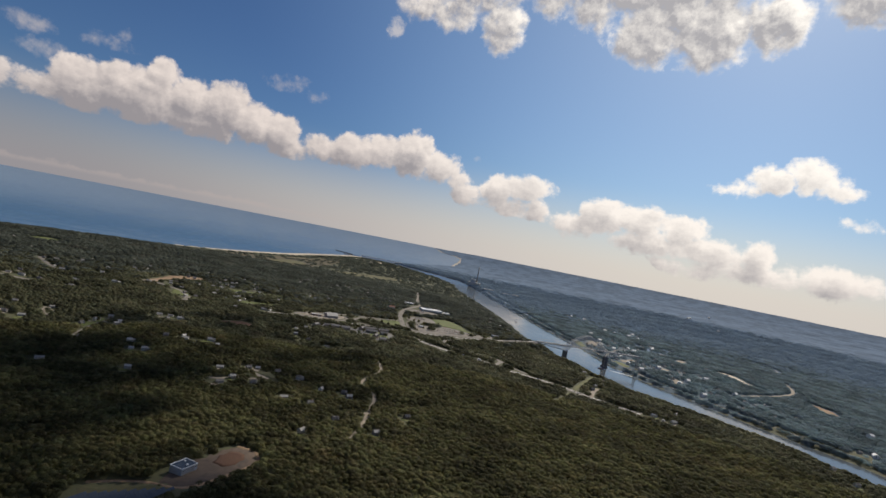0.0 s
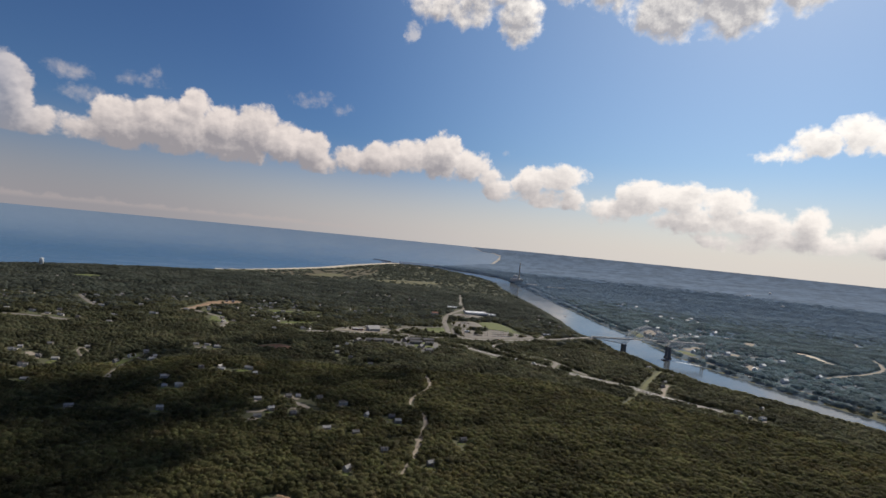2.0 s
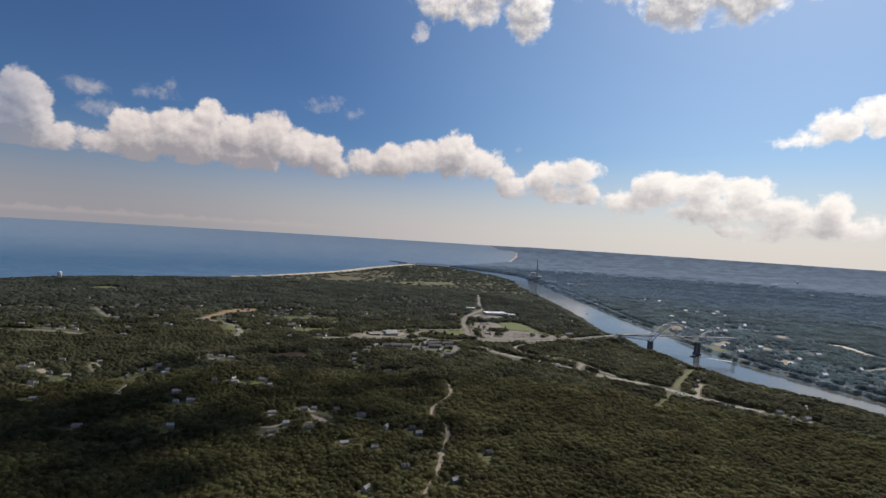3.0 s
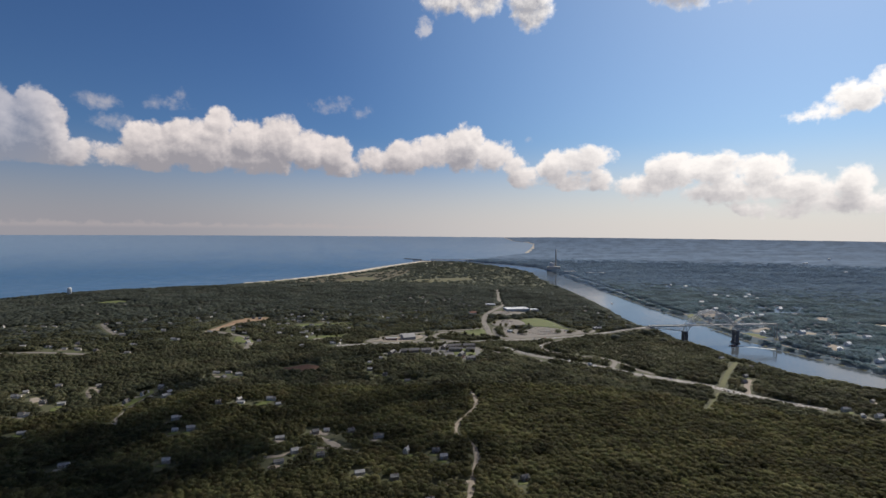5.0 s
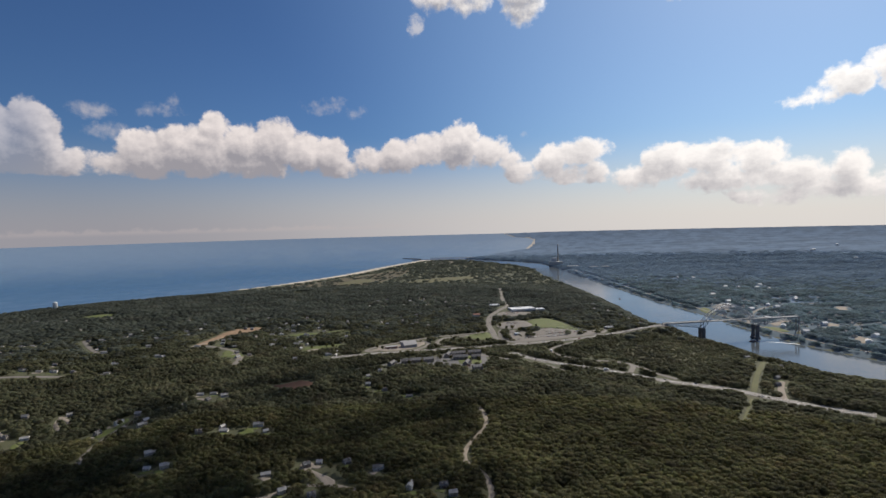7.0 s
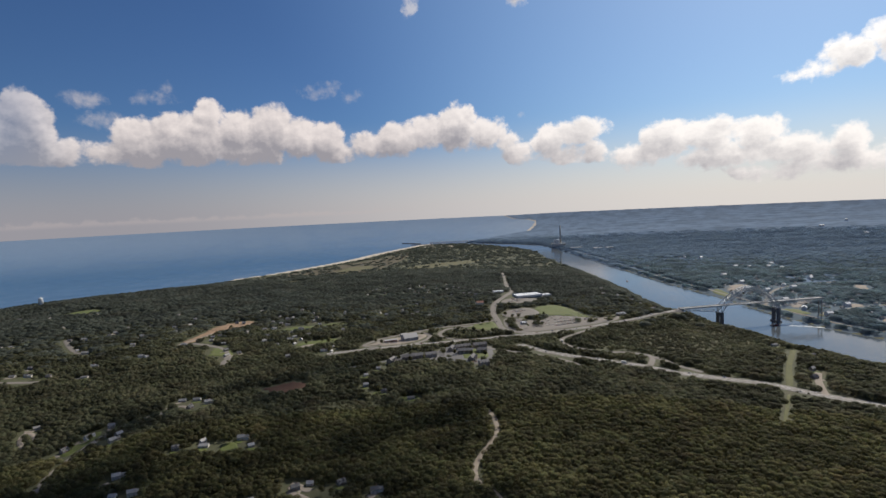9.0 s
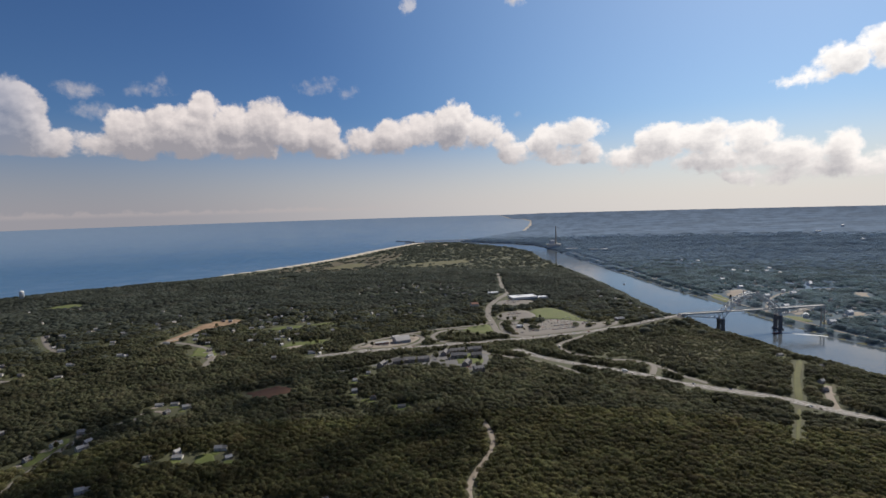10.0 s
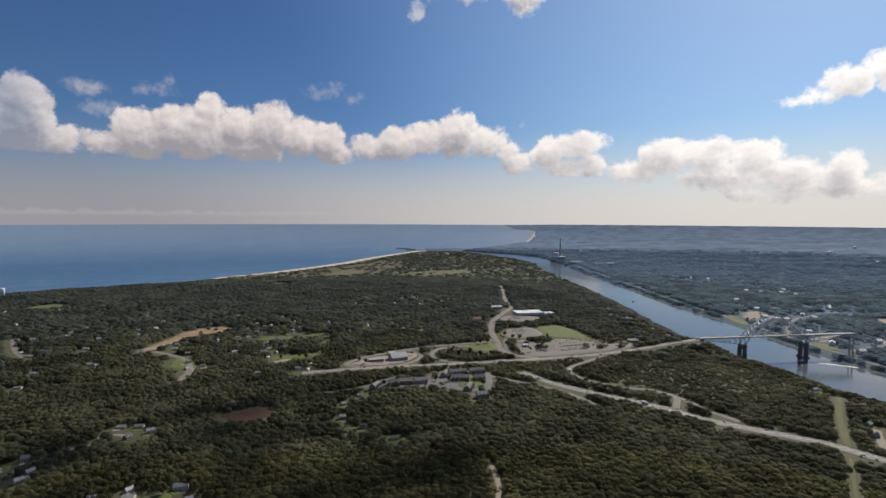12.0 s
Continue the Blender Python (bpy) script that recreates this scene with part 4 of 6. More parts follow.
def bridge():
    a, b, w, e = (Vector(p) for p in (BRIDGE_A, BRIDGE_B, BRIDGE_W, BRIDGE_E))
    span = (b - a).length
    m = Matrix.Translation(a) @ Matrix.Rotation(math.atan2(b.y - a.y, b.x - a.x), 4, "Z")
    top = base("arch_bridge", m, "grey steel arch bridge on dark granite piers over the canal", "bridge")
    left, right = -(w - a).length, span + (e - b).length
    half, deck = 6.5, 0.0
    part("deck", boxes((left, right, -half, half, -1.0, 0.0), bevel=0.1), CONCRETE, top, "pale concrete road deck")
    for s in (-1, 1):
        part("parapet", boxes((left, right, s * half - 0.2, s * half + 0.2, 0.0, 1.0)), STEEL, top)
    part("lane_marking", boxes((left, right, -0.25, 0.25, 0.02, 0.06)), PAINT, top)
    # main arch: two ribs, each of an upper and a lower chord
    n = 18

    def upper(t):
        return -6 + 44.0 * (1 - (2 * t - 1) ** 2) + 6 * abs(2 * t - 1) ** 4

    def lower(t):
        return -17 + 48.0 * (1 - (2 * t - 1) ** 2)

    for s in (-1, 1):
        y = s * (half + 0.9)
        chord = sweep([(i / n * span, y, upper(i / n)) for i in range(n + 1)], 1.0, 1.2)
        low = sweep([(i / n * span, y, lower(i / n)) for i in range(n + 1)], 1.1, 1.4)
        rib = part("arch_rib", chord, STEEL, top, "curved upper chord")
        part("lower_chord", low, STEEL, rib)
        for i in range(n + 1):
            t = i / n
            bm = bmesh.new()
            beam(bm, (t * span, y, lower(t)), (t * span, y, upper(t)), 0.6)
            part("web_post", bm, STEEL, rib)
            if i < n:
                bm = bmesh.new()
                t1 = (i + 1) / n
                beam(bm, (t * span, y, lower(t) if i < n / 2 else upper(t)), (t1 * span, y, upper(t1) if i < n / 2 else lower(t1)), 0.5)
                part("diagonal", bm, STEEL, rib)
            if lower(t) > 1:
                bm = bmesh.new()
                beam(bm, (t * span, y, 0), (t * span, y, lower(t)), 0.3)
                part("hanger", bm, STEEL, top)
            elif 0 < i < n:
                bm = bmesh.new()
                beam(bm, (t * span, y, lower(t)), (t * span, y, -0.8), 0.6)
                part("spandrel_post", bm, STEEL, top)
    for i in range(n + 1):
        t = i / n
        if upper(t) > 6.5:
            bm = bmesh.new()
            beam(bm, (t * span, -half - 0.9, upper(t)), (t * span, half + 0.9, upper(t)), 0.6)
            if i < n:
                t1 = (i + 1) / n
                beam(bm, (t * span, -half - 0.9, upper(t)), (t1 * span, half + 0.9, upper(t1)), 0.4)
                beam(bm, (t * span, half + 0.9, upper(t)), (t1 * span, -half - 0.9, upper(t1)), 0.4)
            part("top_bracing", bm, STEEL, top)
    # deck trusses of the side spans
    for x0, x1, d0, d1 in ((left + 6, 0, 4, 15), (span, right - 6, 15, 4)):
        k = 8
        for s in (-1, 1):
            y = s * (half - 0.8)
            truss = part("side_truss", sweep([(x0, y, -d0), (x1, y, -d1)], 0.9, 0.9), STEEL, top)
            part("upper_chord", sweep([(x0, y, -1.5), (x1, y, -1.5)], 0.9, 0.9), STEEL, truss)
            for i in range(k + 1):
                xa, da = x0 + (x1 - x0) * i / k, d0 + (d1 - d0) * i / k
                bm = bmesh.new()
                beam(bm, (xa, y, -da), (xa, y, -1), 0.55)
                part("web_post", bm, STEEL, truss)
                if i < k:
                    xb, db = x0 + (x1 - x0) * (i + 1) / k, d0 + (d1 - d0) * (i + 1) / k
                    bm = bmesh.new()
                    beam(bm, (xa, y, -da), (xb, y, -1), 0.45)
                    part("diagonal", bm, STEEL, truss)
    # piers: twin shafts joined by an arch, standing in the water
    for x in (0, span):
        foot = SEA - a.z
        pier = part("pier", boxes((x - 5.0, x + 5.0, -12.5, 12.5, foot - 6, foot + 3), bevel=0.5), DARK_STONE, top, "dark granite pier base")
        for y in (-7.2, 7.2):
            bm = bmesh.new()
            tube(bm, [(foot + 2, 4.6), (foot + 12, 4.1), (-19, 3.9), (-17.0, 4.4), (-15.5, 4.4)], 8)
            bmesh.ops.transform(bm, matrix=Matrix.Translation((x, y, 0)), verts=bm.verts)
            part("shaft", bm, DARK_STONE, pier)
        part("cross_wall", boxes((x - 2.6, x + 2.6, -7, 7, -25, -18), bevel=0.4), DARK_STONE, pier)
    part("abutment", boxes((left - 1, left + 7, -half - 1, half + 1, -26, -1.1), bevel=0.3), CONCRETE, top, "weathered concrete abutment")
    bent = part("approach_bent", boxes((right - 5, right - 3, -half, half, -3.2, -1.1), bevel=0.2), CONCRETE, top)
    for y in (-4.2, 4.2):
        bm = tube(bmesh.new(), [(-44, 1.5), (-3, 1.2)], 10)
        bmesh.ops.transform(bm, matrix=Matrix.Translation((right - 4, y, 0)), verts=bm.verts)
        part("column", bm, CONCRETE, bent)
    return top


keep_free([(a, b) for a, b in smooth_line([BRIDGE_W[:2], BRIDGE_A[:2], BRIDGE_B[:2], BRIDGE_E[:2]])], 12)
bridge()


# ---- crowns of trees ----
def crown_shape(rng, rings, sides):
    """A lumpy, flat-based crown about one metre in radius: the vertices and triangles."""
    v = [(rng.uniform(-0.1, 0.1), rng.uniform(-0.1, 0.1), rng.uniform(0.85, 1.1))]
    for k in range(1, rings + 1):
        a = 0.5 * math.pi * k / rings * 1.12
        for i in range(sides):
            b = 2 * math.pi * (i + 0.5 * (k % 2) + rng.uniform(-0.2, 0.2)) / sides
            r = math.sin(min(a, 1.6)) * rng.uniform(0.72, 1.2)
            v.append((r * math.cos(b), r * math.sin(b), math.cos(a) * rng.uniform(0.8, 1.15) - (0.25 if k == rings else 0)))
    f = [(0, 1 + i, 1 + (i + 1) % sides) for i in range(sides)]
    for k in range(rings - 1):
        s = 1 + k * sides
        for i in range(sides):
            j = (i + 1) % sides
            f += [(s + i, s + sides + i, s + sides + j), (s + i, s + sides + j, s + j)]
    return np.array(v), np.array(f)




# ---- buildings ----
def gable(bm, w, d, z0, z1, over=0.4, thick=0.25):
    """A pitched roof along x with eaves."""
    x, y = w / 2 + over, d / 2 + over
    drop = (z1 - z0) * over / (d / 2)
    pts = [(-y, z0 - drop), (0, z1), (y, z0 - drop), (y, z0 - drop + thick), (0, z1 + thick), (-y, z0 - drop + thick)]
    a, b = ([bm.verts.new((s * x, py, pz)) for py, pz in pts] for s in (-1, 1))
    for i in range(6):
        j = (i + 1) % 6
        bm.faces.new((a[i], a[j], b[j], b[i]))
    for end in (a[::-1], b):
        bm.faces.new((end[0], end[1], end[4], end[5]) if end is b else (end[0], end[1], end[4], end[5]))
        bm.faces.new((end[1], end[2], end[3], end[4]))
    bmesh.ops.recalc_face_normals(bm, faces=bm.faces)
    return bm


def walls(w, d, h, top):
    """A wall body with gable ends."""
    bm = bmesh.new()
    a, b = ([bm.verts.new((s * w / 2, y, z)) for y, z in ((-d / 2, -1.5), (d / 2, -1.5), (d / 2, h), (0, top), (-d / 2, h))] for s in (-1, 1))
    bm.faces.new(a[::-1])
    bm.faces.new(b)
    for i in range(5):
        bm.faces.new((a[i], a[(i + 1) % 5], b[(i + 1) % 5], b[i]))
    bmesh.ops.recalc_face_normals(bm, faces=bm.faces)
    return bm


def window_mesh(w, h):
    bm = boxes((-w / 2, w / 2, -0.06, 0.06, 0, h))
    for x0, x1, z0, z1 in ((-w / 2 - 0.12, -w / 2, -0.12, h + 0.12), (w / 2, w / 2 + 0.12, -0.12, h + 0.12), (-w / 2, w / 2, h, h + 0.12), (-w / 2, w / 2, -0.12, 0)):
        box(bm, x0, x1, -0.1, 0.1, z0, z1)
    me = bpy.data.meshes.new("window")
    bm.to_mesh(me)
    bm.free()
    me.materials.append(WHITE_PAINT)
    me.materials.append(WINDOW)
    for p in list(me.polygons)[:6]:
        p.material_index = 1
    return me


WINDOW_MESH = window_mesh(1.1, 1.4)


def house(label, w, d, h, rise, wall, roof, wing=0.0, chimney=True, dormers=0, name="house", group="houses in the woods", category="house"):
    """A pitched-roof house with windows on all sides, built at the origin."""
    top = base(name, Matrix(), label, category, group)
    part("wall", walls(w, d, h, h + rise), wall, top)
    r = part("roof", gable(bmesh.new(), w, d, h, h + rise), roof, top)
    if chimney:
        part("chimney", boxes((w * 0.18, w * 0.18 + 0.9, -0.45, 0.45, h + rise * 0.5, h + rise + 1.2), bevel=0.04), BRICK, r, "brick chimney")
    if wing:
        bm = walls(wing * 1.3, d * 0.72, h * 0.85, h * 0.85 + rise * 0.7)
        bmesh.ops.transform(bm, matrix=Matrix.Translation((w / 2 + wing * 0.6, 0.4, 0)), verts=bm.verts)
        g = part("garage_wing", bm, wall, top)
        bm = gable(bmesh.new(), wing * 1.3, d * 0.72, h * 0.85, h * 0.85 + rise * 0.7)
        bmesh.ops.transform(bm, matrix=Matrix.Translation((w / 2 + wing * 0.6, 0.4, 0)), verts=bm.verts)
        part("wing_roof", bm, roof, g)
    floors = [1.0] if h < 4 else [1.0, 3.6]
    k = max(2, int(w / 3.4))
    for z in floors:
        for i in range(k):
            x = (i + 0.5) / k * w - w / 2
            if z == 1.0 and i == k // 2:
                continue
            share("window", WINDOW_MESH, top, pose(x, -d / 2 - 0.02, z))
        for s in (-1, 1):
            if s < 0 or not wing:
                share("window", WINDOW_MESH, top, pose(s * (w / 2 + 0.02), 0.6, z, 0, 0, 90))
    x = (k // 2 + 0.5) / k * w - w / 2
    part("door", boxes((x - 0.5, x + 0.5, -d / 2 - 0.1, -d / 2 + 0.05, 0, 2.05), bevel=0.02), RUST_RED, top, "dark red front door")
    for i in range(dormers):
        x = (i + 0.5) / dormers * w - w / 2
        bm = walls(2.0, 2.2, 1.3, 2.2)
        bmesh.ops.transform(bm, matrix=Matrix.Translation((x, -d / 4, h + rise * 0.35)) @ Matrix.Rotation(math.pi / 2, 4, "Z"), verts=bm.verts)
        dm = part("dormer", bm, wall, r)
        bm = gable(bmesh.new(), 2.2, 2.2, 1.3, 2.2, 0.2, 0.15)
        bmesh.ops.transform(bm, matrix=Matrix.Translation((x, -d / 4, h + rise * 0.35)) @ Matrix.Rotation(math.pi / 2, 4, "Z"), verts=bm.verts)
        part("dormer_roof", bm, roof, r)
    return top


KINDS = [
    house("grey cedar-shingled house with dark roof among trees", 10.5, 7.5, 4.8, 2.8, SHINGLE, ROOF),
    house("white clapboard house with dark grey roof and garage wing", 10, 7.5, 4.8, 3.0, CLAPBOARD, ROOF, 5.0),
    house("low grey-roofed ranch house in a clearing", 13, 7.5, 2.8, 2.2, CLAPBOARD, ROOF, 0, False),
    house("shingled cape house with two dormers and blue-grey roof", 10.5, 8, 3.4, 3.6, SHINGLE, BLUE_ROOF, 0, True, 2),
    house("pale clapboard cottage with light grey roof", 8.5, 6.5, 2.9, 2.5, CLAPBOARD, METAL_ROOF),
    house("white village house with sunlit pale roof near the canal", 13, 10, 5.0, 3.0, WHITE_PAINT, PALE_ROOF, 0, True, 0, "house", "village houses beyond the canal"),
]
placed = []


def sink(x, y, r=5.0):
    """The lowest ground under a footprint."""
    return float(elevation_at([(x + a, y + b) for a in (-r, 0, r) for b in (-r, 0, r)]).min()) + 0.5


# neighbourhoods, where trees stand thinner and lower: centre, half widths
OPEN_WOODS = [(-470, 1510, 130, 140), (-370, 1340, 100, 70), (-300, 1990, 300, 150), (-260, 1610, 130, 90), (760, 1850, 150, 190), (900, 2080, 210, 160), (920, 1640, 230, 110),
              (930, 1350, 160, 130), (1100, 2100, 200, 160), (900, 2800, 160, 130), (-900, 1700, 380, 160), (-1100, 1450, 230, 130), (-880, 1150, 150, 50), (330, 1700, 70, 180)]
# low scrub on the canal bluff and inside the ramps
SCRUB = [(330, 1265, 140, 130), (230, 1260, 75, 55), (-60, 1410, 70, 40), (410, 1400, 60, 70), (-210, 985, 50, 30)]


def zone(p, zones):
    """How deep in any of the zones each place lies: 1 in the middle, 0 outside."""
    out = np.zeros(len(p))
    for x, y, a, b in zones:
        out = np.maximum(out, 1 - np.hypot((p[:, 0] - x) / a, (p[:, 1] - y) / b))
    return step(0.0, 0.35, out + 0.12 * waves(p, 77, 60))


def set_house(x, y, turn, kind, clear=8.0):
    placed.append((x, y))
    keep_free([(x, y)], clear)
    keep_free([(x * 0.985, y - 10)], clear - 1)
    keep_free([(x * 0.98, y - 17)], clear - 3)
    m = Matrix.LocRotScale((x, y, sink(x, y)), Euler((0, 0, radians(turn))), None)
    if kind in fresh:
        fresh.discard(kind)
        size = 1.15 if kind == 5 else 0.76
        KINDS[kind].matrix_basis = m @ Matrix.Diagonal((size, size, size, 1))
        return KINDS[kind]
    return copy_thing(KINDS[kind], m)  # takes over the first one's scale


fresh = set(range(len(KINDS)))


def yard(x, y):
    """A small lawn or gravel drive on the near side of a house."""
    r = random.Random(int(x * 7 + y))
    a, w, d = r.uniform(-0.6, 0.6), r.uniform(3.5, 6.5), r.uniform(2.5, 4.5)
    c, s = math.cos(a), math.sin(a)
    x, y = x + r.uniform(-4, 4), y - r.uniform(5, 10)
    ring = [(x + c * w * u - s * d * v, y + s * w * u + c * d * v) for u, v in ((-1, -0.6), (-0.8, 0.7), (0.2, 1), (1, 0.5), (0.7, -0.8), (-0.2, -1))]
    if r.random() < 0.55:
        patch("lawn", "small green house lawn with uneven edge", ring, GRASS, "lawn", 0.3, int(abs(x)), rough=1.5, near_side=4)
    else:
        patch("drive", "pale gravel drive beside a house", ring, GRAVEL, "drive", 0.3, int(abs(x)), rough=1.5, near_side=4)

NEAR_HOUSES = [
    (-684, 841, 20, 1), (-690, 866, 30, 4), (-616, 920, 40, 2), (-524, 854, 80, 3), (-520, 886, 75, 1), (-482, 889, 70, 0), (-406, 781, 30, 1), (-384, 746, 10, 4),
    (-572, 735, 15, 2), (-513, 918, 20, 0), (-478, 872, 60, 1), (-469, 1003, 10, 2), (-449, 1006, 5, 2), (-425, 990, 35, 1), (-440, 972, 80, 3), (-317, 866, 15, 1),
    (-357, 856, 60, 4), (-378, 838, 20, 3), (-252, 742, 25, 2), (-222, 709, 40, 1), (-230, 684, 30, 2), (-191, 704, 30, 3), (-217, 766, 35, 0), (-206, 776, 10, 4),
    (-176, 778, 40, 3), (-140, 762, 20, 1), (-98, 720, 80, 1), (-55, 705, 20, 0), (-65, 722, 15, 3), (-138, 667, 25, 2), (-100, 655, 20, 0), (29, 665, 30, 3),
    (-183, 1034, 10, 3), (-140, 1007, 15, 2), (-225, 1103, 30, 4), (-90, 558, 60, 1), (-7, 590, 35, 0), (-60, 612, 20, 3),
]
WEST_HOUSES = [
    (-950, 1135, 20, 2), (-898, 1139, 15, 1), (-865, 1142, 10, 2), (-841, 1145, 10, 1), (-802, 1148, 5, 3), (-697, 1243, 20, 1), (-682, 1240, 60, 4), (-772, 1328, 10, 2),
    (-1111, 1362, 10, 1), (-1085, 1368, 20, 2), (-968, 1395, 15, 3), (-940, 1400, 30, 1), (-787, 1350, 10, 2), (-544, 1278, 60, 0), (-511, 1264, 40, 3), (-525, 1240, 75, 1),
    (-612, 1350, 20, 0), (-627, 1383, 25, 0), (-621, 1402, 30, 3), (-634, 1548, 15, 0), (-655, 1555, 10, 3), (-790, 1506, 5, 1), (-864, 1528, 15, 4), (-853, 1292, 30, 1),
]
HILL_HOUSES = [(-533, 860, 75, 1), (-528, 888, 70, 0), (-520, 919, 20, 3), (-490, 887, 60, 1), (-622, 922, 15, 4), (-668, 901, 20, 0), (-633, 833, 15, 3), (-608, 836, 30, 2),
               (-619, 784, 20, 1), (-452, 658, 25, 2), (-346, 669, 20, 0), (-298, 850, 40, 4), (-349, 844, 10, 2), (-367, 749, 30, 1), (-215, 1058, 20, 0), (-211, 1136, 15, 4)]
ESTATE_HOUSES = [(-559, 1549, 10, 4), (-529, 1477, 60, 1), (-562, 1601, 30, 4), (-511, 1512, 20, 1), (-522, 1585, 80, 4), (-463, 1471, 15, 1), (-528, 1672, 0, 4), (-426, 1420, 30, 2),
                 (-453, 1541, 60, 1), (-429, 1510, 20, 4), (-531, 1569, 10, 1), (-450, 1401, 40, 2), (-344, 1260, 10, 1), (-326, 1256, 80, 4), (-403, 1235, 30, 0), (-356, 1450, 20, 4)]
COAST_HOUSES = [(-652, 1312, 15, 1), (-1166, 1368, 20, 2), (-1067, 1294, 10, 4), (-1399, 1718, 30, 1), (-883, 1313, 60, 4), (-762, 1203, 15, 1), (-924, 1526, 20, 4), (-1000, 1797, 10, 2),
                (-769, 1534, 80, 1), (-761, 1466, 30, 4), (-814, 1419, 20, 1), (-799, 1615, 10, 4), (-911, 1464, 45, 1), (-727, 1138, 20, 2), (-875, 1190, 15, 3), (-572, 1324, 30, 0)]
VILLAGE_HOUSES = [(818, 2227, 10), (785, 2136, 40), (797, 2056, 20), (775, 1990, 70), (754, 1929, 15), (898, 2876, 20), (917, 2861, 60), (986, 2919, 10), (985, 2843, 30), (999, 2790, 80),
                  (1075, 2429, 10), (1140, 2495, 25), (1096, 2376, 60), (1066, 2180, 15), (1057, 2136, 40), (1135, 2141, 20), (887, 1930, 10), (735, 1772, 30), (881, 1970, 60), (627, 2327, 80)]
BRIDGEFOOT_HOUSES = [(967, 2464, 10), (1016, 2513, 30), (1003, 2430, 60), (1081, 2485, 20), (1127, 2510, 10), (800, 1960, 40), (791, 1891, 20), (838, 1955, 70), (756, 1735, 15), (717, 1665, 30),
                     (736, 1617, 60), (1015, 2151, 10), (1042, 2110, 30), (897, 1696, 20), (748, 1545, 10), (898, 1577, 60), (870, 1492, 30), (1103, 1801, 20), (981, 1588, 10), (823, 1645, 40)]
BANK_HOUSES = [(851, 1643, 20), (823, 1492, 10), (813, 1430, 60), (844, 1552, 30), (826, 1325, 20), (871, 1372, 15), (969, 1413, 40), (763, 1363, 70), (1190, 1203, 20), (1002, 1026, 10), (1025, 1010, 60)]
EAST_HOUSES = [
    (490, 915, 10, 1), (500, 893, 70, 4), (516, 889, 20, 1), (559, 962, 40, 4), (728, 728, 15, 1), (456, 1219, 20, 2), (480, 1156, 25, 2), (437, 1084, 30, 0), (420, 1050, 15, 3), (746, 796, 20, 1), (726, 730, 30, 2),
    (360, 1560, 30, 1), (375, 1595, 10, 3), (355, 1640, 25, 4), (345, 1690, 15, 1), (330, 1760, 20, 4), (380, 1700, 40, 1), (300, 1800, 30, 2), (312, 1880, 15, 1),
]
for h in NEAR_HOUSES + WEST_HOUSES + EAST_HOUSES + HILL_HOUSES + ESTATE_HOUSES + COAST_HOUSES:
    if all((h[0] - a) ** 2 + (h[1] - b) ** 2 > 150 for a, b in placed):
        set_house(*h, 7.5)
        yard(*h[:2])
for k, (x, y, turn) in enumerate(VILLAGE_HOUSES + BRIDGEFOOT_HOUSES + BANK_HOUSES):
    set_house(x, y, turn, (5, 1, 5, 4)[k % 4], 10.0)


def scatter(cx, cy, rx, ry, count, seed, kinds=(0, 1, 2, 3, 4), apart=17):
    """Houses strewn over a neighbourhood, clear of one another and of the roads."""
    rng = random.Random(seed)
    tries = 0
    while count and tries < 900:
        tries += 1
        x, y = cx + rng.gauss(0, 0.5) * rx, cy + rng.gauss(0, 0.5) * ry
        if any((x - a) ** 2 + (y - b) ** 2 < apart**2 for a, b in placed) or is_free(np.array([[x, y]]))[0]:
            continue
        if land(np.array([[x, y]]))[0][0] < 25:
            continue
        set_house(x, y, rng.choice((0, 15, 30, 60, 90, 110)) + rng.uniform(-8, 8), rng.choice(kinds), 10.0 if x > 600 else 7.0)
        count -= 1
        if rng.random() < 0.45:
            yard(x, y)


# strewn neighbourhoods
scatter(-470, 1510, 120, 130, 9, 1)
scatter(-370, 1340, 90, 70, 5, 2)
scatter(-300, 1990, 260, 130, 24, 3)
scatter(-120, 1950, 130, 90, 10, 4)
scatter(-260, 1610, 120, 90, 10, 5)
scatter(760, 1840, 130, 170, 14, 6, (1, 2, 4, 1))
scatter(900, 2080, 190, 150, 12, 7, (1, 2, 4, 1))
scatter(920, 1640, 210, 100, 12, 8, (1, 2, 4, 1))
scatter(930, 1350, 150, 120, 8, 9, (1, 2, 4))
scatter(1100, 2100, 160, 130, 4, 10, (1, 2, 4))
scatter(900, 2800, 120, 110, 3, 11, (1, 2, 4))
scatter(-900, 1700, 350, 150, 7, 12)
scatter(-1100, 1450, 200, 120, 5, 13)
scatter(640, 2500, 40, 200, 6, 14, (1, 2, 4))


